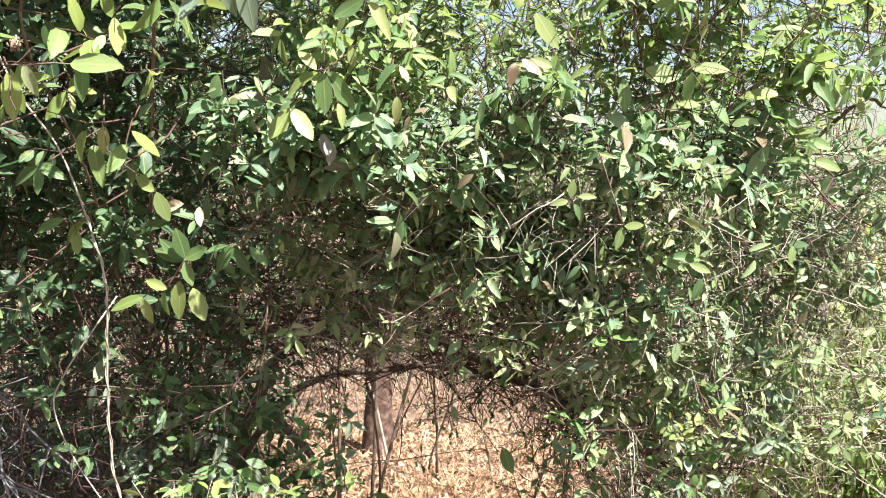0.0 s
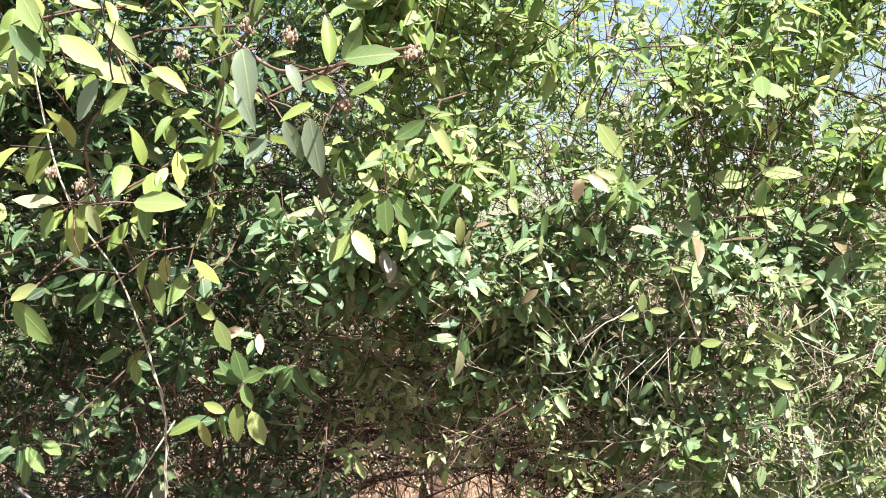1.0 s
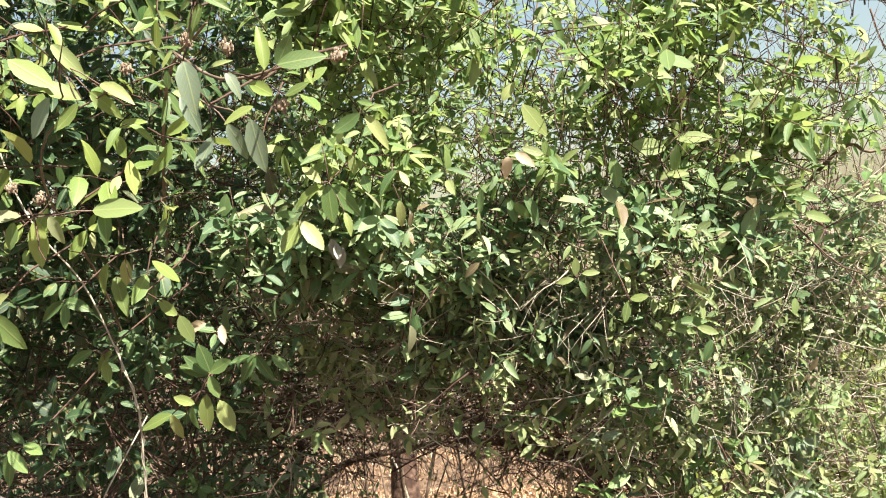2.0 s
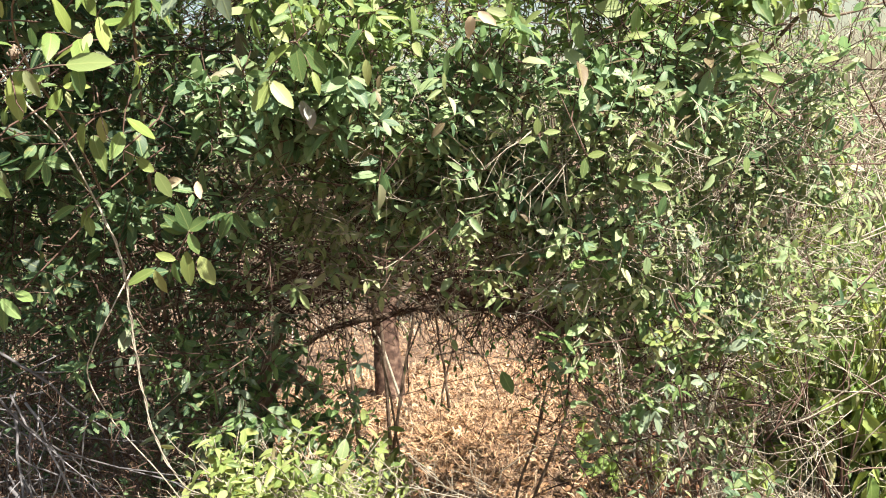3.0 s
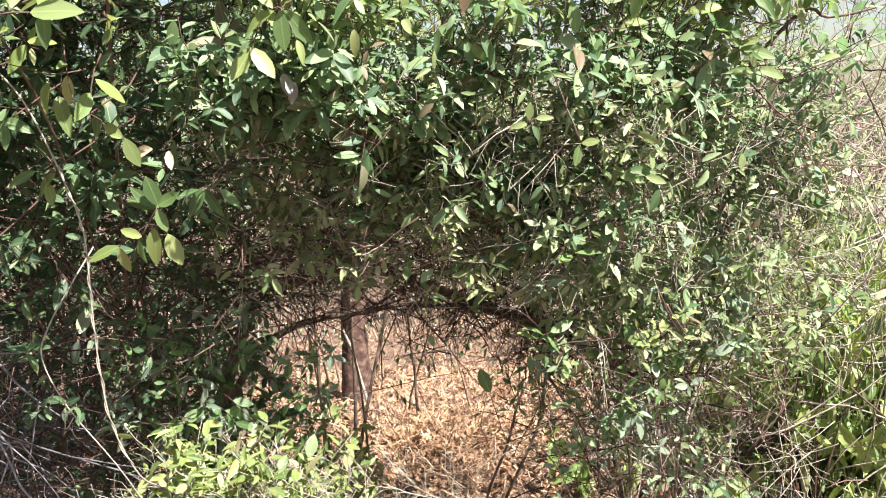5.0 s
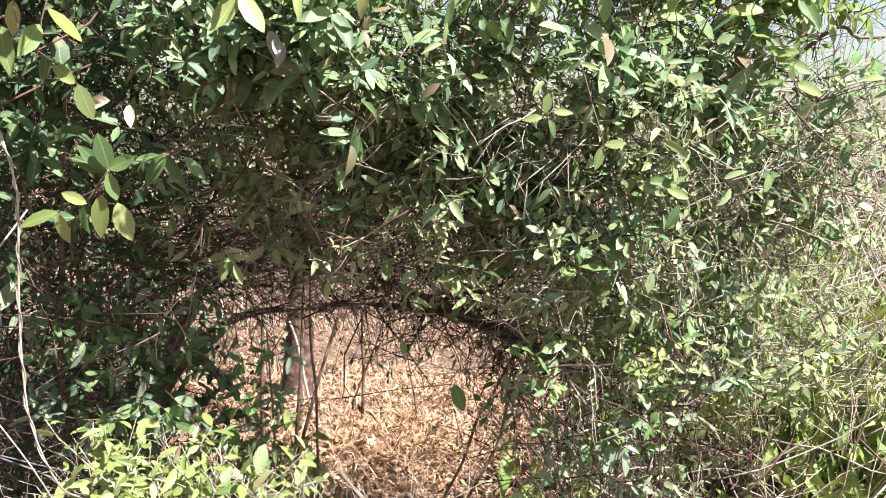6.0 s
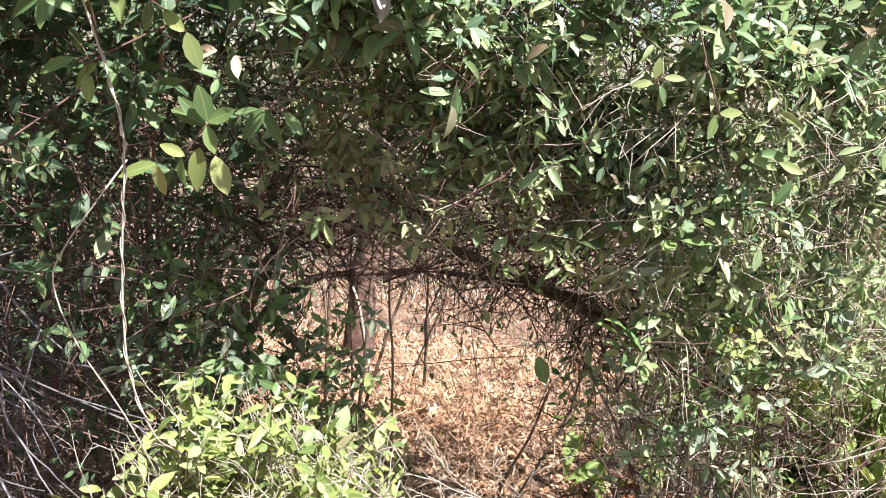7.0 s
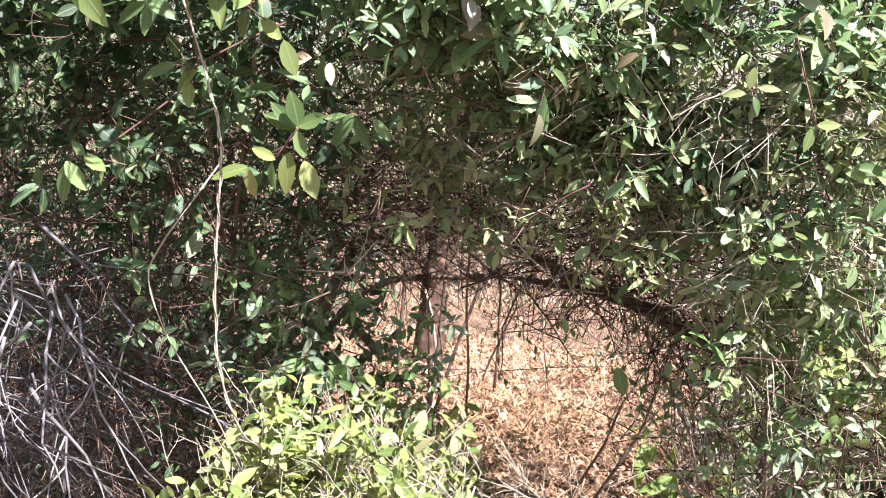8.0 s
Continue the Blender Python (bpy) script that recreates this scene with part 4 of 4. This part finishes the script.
# ---- small-leaved climber over the thin part of the hedge ----
r = random.Random(28)
climber = Plant("climber", (0.1, 2.2, 0.0), "dusty small-leaved climber with curling pale stems over the hedge", "climber", "", BROAD, M_PALE, M_PALE1, M_VINE, M_VINE)
made = 0
while made < 900:
    x, z = r.uniform(-0.6, 0.8), r.uniform(0.85, 1.62)
    y = hedge_front(x, z) + r.uniform(-0.08, 0.12)
    u, w = x / y, (z - 1.53) / y
    if w < -0.15 - 0.95 * max(0.0, u + 0.05) and u < 0.08 or w < -0.28:
        continue
    if noise.noise((x * 6.0, 3.0, z * 6.0)) + 0.25 + 0.3 * x < r.uniform(-0.3, 0.3):
        continue
    made += 1
    if made % 5 < 1 + (x > 0.3):
        climber.brush(r, (x, y, z), (r.gauss(0, 1), r.gauss(-0.2, 0.5), r.gauss(0.1, 0.8)), r.uniform(0.08, 0.22), r.uniform(0.0009, 0.0019))
    else:
        climber.sprig(r, (x, y, z), (r.gauss(0, 0.9), -0.4 + r.gauss(0, 0.5), r.gauss(0.2, 0.7)), r.uniform(0.05, 0.13), r.randint(4, 8), r.uniform(0.020, 0.046), twig=0.0012)
for k in range(150):
    x, z = r.uniform(-0.40, 0.30), r.uniform(1.15, 1.58)
    y = hedge_front(x, z) + r.uniform(-0.10, 0.02)
    if k % 2:
        climber.sprig(r, (x, y, z), (r.gauss(0, 0.9), -0.4 + r.gauss(0, 0.4), r.gauss(0.2, 0.7)), r.uniform(0.05, 0.13), r.randint(4, 7), r.uniform(0.020, 0.036), twig=0.0012)
    else:
        climber.brush(r, (x, y, z), (r.gauss(0, 1), r.gauss(-0.2, 0.4), r.gauss(0.1, 0.8)), r.uniform(0.08, 0.2), r.uniform(0.0010, 0.0018))
# thin pale shoots and small leaves in the shaded hollow
for k in range(150):
    x, z = r.uniform(-0.72, -0.12), r.uniform(1.08, 1.50)
    y = hedge_front(x, z) + r.uniform(-0.02, 0.25)
    if k % 3:
        climber.brush(r, (x, y, z), (r.gauss(0, 1), r.gauss(-0.2, 0.4), r.gauss(0, 0.7)), r.uniform(0.06, 0.18), r.uniform(0.0009, 0.0017))
    else:
        climber.sprig(r, (x, y, z), (r.gauss(0, 0.9), -0.4, r.gauss(0.1, 0.6)), r.uniform(0.05, 0.12), r.randint(3, 5), r.uniform(0.020, 0.040), twig=0.0012)
# its bare pale stems run on down the flank of the gap
for k in range(130):
    x, y = -0.05 + 0.9 * r.random(), r.uniform(2.2, 2.9)
    z = 0.98 - 0.3 * max(0.0, x) - 0.75 * r.random() * min(1.0, 0.2 + 1.4 * max(0.0, x))
    climber.brush(r, (x, y, z), (r.gauss(0.3, 0.8), r.gauss(0, 0.3), r.gauss(-0.1, 0.8)), r.uniform(0.12, 0.34), r.uniform(0.0010, 0.0022))
climber.stem(smooth_line([(0.25, 2.5, -0.02), (0.3, 2.45, 0.4), (0.22, 2.35, 0.8), (0.3, 2.2, 1.1), (0.2, 2.05, 1.4)]), 0.0025, 0.0012, "stem")
climber.finish(300, twigs=40)

# ---- second row behind the dense end ----
r = random.Random(29)
# The dark-leaved ones are added to stand in for deep shade behind the hedge.
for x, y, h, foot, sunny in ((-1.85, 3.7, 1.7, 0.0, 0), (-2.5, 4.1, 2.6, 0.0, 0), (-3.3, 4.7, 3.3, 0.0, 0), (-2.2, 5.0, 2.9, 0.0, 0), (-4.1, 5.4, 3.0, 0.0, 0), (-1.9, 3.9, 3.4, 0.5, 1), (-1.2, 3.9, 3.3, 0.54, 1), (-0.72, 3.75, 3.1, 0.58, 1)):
    kind_label = "yellow-green leafy shrub on bare stems behind the hedge" if sunny else "added shrub behind the hedge, its leaves coloured dark for shade"
    row = Plant("back_shrub", (x, y, rise(x, y)), kind_label, "shrub", "shrubs behind the hedge", BROAD, *((M_YOUNG, M_YOUNG1) if sunny else (M_SHADED, M_SHADED1)))
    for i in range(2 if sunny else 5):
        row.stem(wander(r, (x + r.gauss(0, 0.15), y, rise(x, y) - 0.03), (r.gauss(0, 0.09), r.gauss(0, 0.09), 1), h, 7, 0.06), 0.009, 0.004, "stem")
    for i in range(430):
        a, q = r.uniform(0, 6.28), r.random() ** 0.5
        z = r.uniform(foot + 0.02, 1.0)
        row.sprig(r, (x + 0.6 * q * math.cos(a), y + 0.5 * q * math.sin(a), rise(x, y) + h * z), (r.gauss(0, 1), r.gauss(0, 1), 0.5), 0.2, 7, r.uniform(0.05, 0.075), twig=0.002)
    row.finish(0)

# ---- low bright bush in front of the gap ----
r = random.Random(31)
low = Plant("low_bush", (-0.55, 1.85, 0.0), "low bright lime-green bush with small leaves in full sun", "bush", "", BROAD, M_LIME, M_LIME1, M_VINE, M_VINE)
made = 0
while made < 800:
    x, y, z = r.uniform(-0.95, 0.0), r.uniform(1.6, 2.3), r.uniform(0.1, 1.0)
    top = 0.86 - (3.2 if x < -0.68 else 2.6) * (x + 0.68) ** 2 - 0.35 * abs(y - 1.75) + 0.13 * bump_noise(x, y, 6.0, 2.0)
    if z > top or z < top - 0.45 or (x > -0.45 and r.random() < 0.5) or bump_noise(x * 1.0, z + y, 9.0, 5.0) < -0.22:
        continue
    made += 1
    low.sprig(r, (x, y, z), (r.gauss(0, 0.6), r.gauss(-0.2, 0.5), 0.8), r.uniform(0.05, 0.17), r.randint(4, 8), r.uniform(0.024, 0.054))
for i in range(130):
    low.brush(r, (r.uniform(-0.95, -0.1), r.uniform(1.6, 1.9), r.uniform(0.62, 0.80)), (r.gauss(-0.3, 0.6), r.gauss(-0.4, 0.3), 0.6), r.uniform(0.06, 0.14), 0.0014)
for i in range(7):
    low.stem(wander(r, (-0.6 + 0.05 * i, 1.85 + r.uniform(-0.1, 0.1), -0.02), (r.gauss(0, 0.25), r.gauss(0, 0.1), 1), r.uniform(0.5, 0.8), 6, 0.1), 0.006, 0.002, "stem")
low.finish()


# ---- hanging vine ----
vine = thing("vine", (-0.77, 1.38, 0.9), "pale bare twisted vine hanging in front of the hedge", "vine")
main = smooth_line([(-1.08, 1.45, 2.1), (-0.99, 1.40, 1.86), (-0.925, 1.38, 1.745), (-0.853, 1.38, 1.65), (-0.803, 1.38, 1.53), (-0.772, 1.38, 1.43), (-0.767, 1.38, 1.37), (-0.769, 1.38, 1.28), (-0.768, 1.38, 1.165), (-0.756, 1.38, 1.05), (-0.72, 1.39, 0.95), (-0.71, 1.45, 0.90)])
v, f = tubes_geometry([([p - vine.location for p in main], 0.0019, 0.0014)], 7)
link_mesh("stem", v, f, M_VINE, vine)
second = [p + 0.0030 * Vector((math.cos(0.55 * k), math.sin(0.55 * k), 0)) for k, p in enumerate(smooth_line([tuple(p) for p in main[16:40]], 4))]
v, f = tubes_geometry([([p - vine.location for p in second], 0.0012, 0.0010)], 6)
link_mesh("tendril", v, f, M_VINE, vine)

third = smooth_line([(-0.868, 1.60, 1.36), (-0.885, 1.52, 1.29), (-0.927, 1.5, 1.215), (-0.948, 1.5, 1.152), (-0.906, 1.5, 1.05), (-0.82, 1.5, 0.93), (-0.78, 1.55, 0.8)])
v, f = tubes_geometry([([p - vine.location for p in third], 0.0017, 0.0013)], 6)
link_mesh("stem", v, f, M_VINE, vine)

# ---- dead twigs ----
r = random.Random(51)
pile = thing("brush_heap", (-1.3, 1.9, 0.0), "heap of bare grey dead twigs leaning under the hedge", "brushwood")
heap = []
for i in range(260):
    # fine inner tangle
    x, y, z = r.uniform(-1.95, -1.22), r.uniform(1.72, 2.4), r.uniform(0.3, 1.12)
    pts = wander(r, (x, y, z), (r.gauss(0.15, 0.8), r.gauss(0, 0.4), -0.7 + r.gauss(0, 0.5)), r.uniform(0.2, 0.5), 7, 0.2)
    heap.append(([p - pile.location for p in pts], r.uniform(0.0012, 0.0024), 0.0008))
for i in range(46):
    # stout branches that fall from the hedge's edge and fork
    x, y, z = r.uniform(-1.75, -1.24), r.uniform(1.55, 1.74), r.uniform(0.85, 1.2)
    d = (0.12 + 0.5 * (x + 1.4) + r.gauss(0, 0.42), r.gauss(0, 0.12), -1.0)
    length, r0 = r.uniform(0.25, 0.6), r.uniform(0.0022, 0.0046)
    pts = wander(r, (x, y, z), d, length, 8, 0.2)
    heap.append(([p - pile.location for p in pts], r0, r0 * 0.35))
    for k in (2, 3, 5, 6):
        if r.random() < 0.75:
            side = (pts[k + 1] - pts[k]).normalized() + Vector((r.choice((-1, 1)) * r.uniform(0.35, 1.0), r.gauss(0, 0.2), r.gauss(0, 0.3)))
            fork = wander(r, pts[k], side, length * r.uniform(0.25, 0.6), 6, 0.12)
            heap.append(([p - pile.location for p in fork], r0 * 0.6, r0 * 0.25))
heap.sort(key=lambda q: q[0][0].y)
for tube in heap[:220]:
    v, f = tubes_geometry([tube], 5)
    link_mesh("twig", v, f, M_GREY, pile)
v, f = tubes_geometry(heap[220:], 4)
tagged(link_mesh("twig_tangle", v, f, M_GREY, pile), kind="stuff")

# ---- drooping shrub past the hedge's end ----
r = random.Random(61)
for k, (x, y, h) in enumerate(((1.25, 3.4, 1.15), (1.65, 3.7, 1.3), (0.85, 3.5, 0.5), (1.42, 3.25, 1.2), (1.1, 3.5, 1.1), (2.2, 4.4, 1.3), (1.45, 3.2, 0.6), (1.9, 4.2, 1.0), (1.15, 4.6, 1.2), (1.0, 3.9, 0.8), (1.3, 3.15, 0.75), (1.55, 3.35, 1.1), (1.7, 3.3, 0.7), (1.15, 3.6, 0.55), (0.75, 3.2, 0.3), (0.34, 3.5, 0.3), (1.08, 3.1, 0.42))):
    droop = Plant("drooping_shrub", (x, y, rise(x, y)), "yellow-green shrub with long limp drooping leaves in dry grass", "shrub", "drooping shrubs", LONG, M_GRASSY, M_GRASSY1, M_CANE, M_CANE)
    for i in range(max(2, int(12 * min(h, 1.0)))):
        pts = wander(r, (x + r.gauss(0, 0.12), y + r.gauss(0, 0.12), rise(x, y) - 0.02), (r.gauss(0, 0.35), r.gauss(0, 0.3), 1), h * r.uniform(0.7, 1.15), 7, 0.12)
        droop.stem(pts, 0.004, 0.0015, "cane")
        for p in pts[2:]:
            droop.sprig(r, p, (r.gauss(0, 1), r.gauss(0, 1), 0.2), 0.09, r.randint(3, 5), r.uniform(0.08, 0.145), droop=1.6)
    droop.finish(80)

for k, (x, y, h) in enumerate(((1.0, 3.1, 1.75), (1.35, 3.5, 1.9), (1.8, 3.8, 2.0), (0.8, 3.7, 1.6), (2.4, 4.6, 2.1), (1.5, 4.9, 2.0), (2.3, 5.6, 2.6), (3.1, 6.0, 2.9), (3.7, 5.4, 2.6), (2.7, 7.0, 3.1), (1.9, 6.5, 2.8))):
    pale = Plant("dusty_shrub", (x, y, rise(x, y)), "thin dusty shrub with narrow pale green leaves and bare stems", "shrub", "dusty shrubs", LONG, M_PALE, M_PALE1, M_TWIG, M_TWIG)
    for i in range(11):
        pts = wander(r, (x + r.gauss(0, 0.1), y + r.gauss(0, 0.1), rise(x, y) - 0.02), (r.gauss(0, 0.25), r.gauss(0, 0.2), 1), h * r.uniform(0.7, 1.1), 10, 0.1)
        pale.stem(pts, 0.004, 0.0012, "stem")
        for p in pts[3:]:
            pale.sprig(r, p, (r.gauss(0, 1), r.gauss(0, 1), 0.3), r.uniform(0.1, 0.22), r.randint(3, 6), r.uniform(0.04, 0.075), droop=0.8)
    pale.finish(40)

# ---- long canes and lianas lying through them ----
for k, (pts, r0) in enumerate((
    ([(0.77, 3.7, 0.31), (0.97, 3.7, 0.372), (1.168, 3.7, 0.368), (1.5, 3.7, 0.36), (2.3, 3.75, 0.34)], 0.006),
    ([(0.63, 3.6, 0.345), (0.825, 3.6, 0.417), (1.067, 3.6, 0.503), (1.463, 3.6, 0.571), (2.2, 3.6, 0.66)], 0.005),
    ([(0.80, 3.05, 1.70), (0.947, 3.0, 1.715), (1.043, 3.0, 1.713), (1.227, 3.0, 1.76), (1.6, 3.0, 1.86)], 0.005),
    ([(0.8, 3.3, 1.10), (1.0, 3.3, 1.38), (1.25, 3.3, 1.52), (1.6, 3.3, 1.62)], 0.006),
    ([(0.7, 3.2, 0.62), (0.95, 3.2, 0.78), (1.2, 3.2, 1.0), (1.45, 3.3, 1.35), (1.6, 3.4, 1.7)], 0.004),
)):
    cane = thing("cane", pts[0], "thin pale green cane lying through the shrubs", "cane", "canes")
    v, f = tubes_geometry([([p - Vector(pts[0]) for p in smooth_line(pts)], r0, r0 * 0.6)], 7)
    link_mesh("stem", v, f, M_CANE, cane)
r = random.Random(65)
liana = thing("liana_tangle", (1.3, 3.4, 0.0), "tangle of thin bare pale lianas at the hedge's end", "lianas")
many = [(wander(r, (r.uniform(0.45, 1.9), r.uniform(2.6, 4.2), r.uniform(0.15, 1.7)), (r.gauss(0.5, 0.8), r.gauss(0, 0.3), r.gauss(0.2, 0.7)), r.uniform(0.4, 1.1), 8, 0.2), r.uniform(0.0014, 0.0042), 0.001) for _ in range(540)]
for pts, a, b in many[:70]:
    v, f = tubes_geometry([([p - liana.location for p in pts], a, b)], 5)
    link_mesh("liana", v, f, M_VINE, liana)
v, f = tubes_geometry([([p - liana.location for p in pts], a, b) for pts, a, b in many[70:]], 4)
tagged(link_mesh("twig_tangle", v, f, M_VINE, liana), kind="stuff")

# ---- tree and thicket behind ----
r = random.Random(71)
tree = Plant("tree", (-1.13, 5.4, rise(-1.13, 5.4)), "slender brown tree trunk behind the gap in the hedge", "tree", "", BROAD, M_PALE, M_PALE1, None, M_TRUNK)
tree.stem(smooth_line([(-1.11, 5.4, rise(-1.13, 5.4) - 0.05), (-1.10, 5.4, 0.2), (-1.07, 5.4, 0.75), (-1.02, 5.4, 1.7), (-0.96, 5.4, 3.2)], 9), 0.100, 0.066, "trunk")
for _ in range(240):
    z = r.uniform(2.0, 3.6)
    tree.sprig(r, (-1.0 + r.gauss(0, 0.7), 5.4 + r.gauss(0, 0.6), z), (r.gauss(0, 1), r.gauss(0, 1), 0.4), 0.3, 9, 0.07)
tree.finish(0)
for k in range(32):
    x, y = r.uniform(-0.3, 1.9), r.uniform(3.0, 4.6)
    if x > 0.7:
        x, y = 1.4 * x, y + 1.4
    sap = Plant("tall_sapling", (x, y, rise(x, y)), "tall thin bare-stemmed sapling rising behind the hedge", "sapling", "tall saplings", BROAD, M_SHADED, M_SHADED1)
    if -0.16 < x / y < 0.1:
        x = 0.1 * y + r.uniform(0.0, 0.3)
        sap.root.location.x = x
        sap.at.x = x
    pts = wander(r, (x, y, rise(x, y) - 0.02), (r.gauss(0, 0.12), r.gauss(0, 0.12), 1), r.uniform(2.5, 3.3), 10, 0.07)
    sap.stem(pts, r.uniform(0.005, 0.009), 0.0015, "stem")
    for p in pts[4:]:
        sap.brush(r, p, (r.gauss(0, 0.8), r.gauss(0, 0.8), 0.9), r.uniform(0.2, 0.45), 0.0022)
        if r.random() < 0.9:
            sap.sprig(r, p, (r.gauss(0, 1), r.gauss(0, 1), 0.6), 0.2, 7, r.uniform(0.04, 0.06))
    sap.finish(10)
for k in range(26):
    x, y = r.uniform(-2.8, 0.5), r.uniform(4.2, 8.0)
    sap = Plant("sapling", (x, y, rise(x, y)), "thin bare sapling with few dusty leaves", "sapling", "saplings", BROAD, M_PALE, M_PALE1)
    pts = wander(r, (x, y, rise(x, y) - 0.02), (r.gauss(0, 0.15), r.gauss(0, 0.15), 1), r.uniform(0.7, 1.6), 8, 0.12)
    sap.stem(pts, r.uniform(0.004, 0.010), 0.002, "stem")
    for p in pts[3:]:
        sap.twigs.append((wander(r, p, (r.gauss(0, 1), r.gauss(0, 1), 0.6), r.uniform(0.15, 0.4), 4, 0.2), 0.0025, 0.001))
    for p in pts[4:]:
        sap.sprig(r, p, (r.gauss(0, 1), r.gauss(0, 1), 0.5), 0.16, 4, 0.05)
    sap.finish(25)
for k in range(30):
    x, y = -11.0 + 22.0 * (k + r.random()) / 30, r.uniform(9.0, 14.0)
    h = r.uniform(1.8, 3.4)
    bush = Plant("thicket_shrub", (x, y, rise(x, y)), "pale dusty-leaved shrub in the thicket behind the field", "shrub", "thicket shrubs", BROAD, M_PALE, M_PALE1)
    for i in range(6):
        bush.stem(wander(r, (x + r.gauss(0, 0.2), y, rise(x, y) - 0.03), (r.gauss(0, 0.3), r.gauss(0, 0.3), 1), h * 1.2, 7, 0.12), 0.015, 0.004, "stem")
    for i in range(130):
        a, q = r.uniform(0, 6.28), r.random() ** 0.5
        z = r.uniform(0.2, 1.0)
        bush.sprig(r, (x + 0.9 * q * math.cos(a) * (1.1 - 0.5 * z), y + 0.9 * q * math.sin(a), rise(x, y) + h * z), (r.gauss(0, 1), r.gauss(0, 1), 0.5), 0.25, 8, r.uniform(0.07, 0.12), twig=0.003)
    bush.finish(0)

# ---- small things on the ground behind the gap ----
r = random.Random(81)
verts, faces, uvs, start = [], [], [], 0
for _ in range(120):
    x, y = r.gauss(0.49, 0.09), r.gauss(3.35, 0.17)
    tv, tf, tu = r.choice(CRISP)
    a = r.uniform(0, 6.28)
    m = frame_of((math.cos(a), math.sin(a), r.uniform(-0.2, 0.6)), (r.gauss(0, 0.5), r.gauss(-0.4, 0.4), 1))
    vv = (np.array(m) @ (tv * r.uniform(0.05, 0.09)).T).T + np.array((x, y, rise(x, y) + 0.01 + r.random() * 0.07))
    verts += vv.tolist()
    faces += [tuple(i + start for i in face) for face in tf]
    uvs += tu.tolist()
    start += len(tv)
tagged(link_mesh("dead_leaf_heap", verts, faces, M_RUSSET, None, uvs), "small heap of russet dead leaves on the ground", "dead leaves", kind="stuff")


def stick(points, radius, material, label):
    ob = thing("stick", points[0], label, "stick")
    v, f = tubes_geometry([([p - Vector(points[0]) for p in smooth_line(points)], radius, radius * 0.7)], 7)
    link_mesh("shaft", v, f, material, ob)


stick([(0.345, 3.55, -0.02), (0.355, 3.56, 0.1), (0.368, 3.58, 0.22)], 0.006, M_VINE, "short pale broken stick standing in the ground")
stick([(-0.58, 3.3, 0.03), (-0.50, 3.3, 0.055), (-0.41, 3.3, 0.06), (-0.32, 3.29, 0.035), (-0.24, 3.27, 0.02)], 0.009, M_BARK, "dark fallen branch lying on the straw")
stick([(0.45, 3.2, 0.0), (0.52, 3.25, 0.12), (0.62, 3.3, 0.25)], 0.004, M_VINE, "thin pale stick leaning in the dead leaves")
stick([(-0.95, 5.0, -0.13), (-1.0, 5.0, 0.1), (-1.045, 5.0, 0.30), (-1.09, 5.0, 0.42)], 0.010, M_VINE, "pale bare stick leaning beside the tree trunk")
stick([(-0.75, 4.3, 0.0), (-0.55, 4.32, 0.03), (-0.3, 4.3, 0.02)], 0.008, M_BARK, "dark fallen branch lying on the straw")
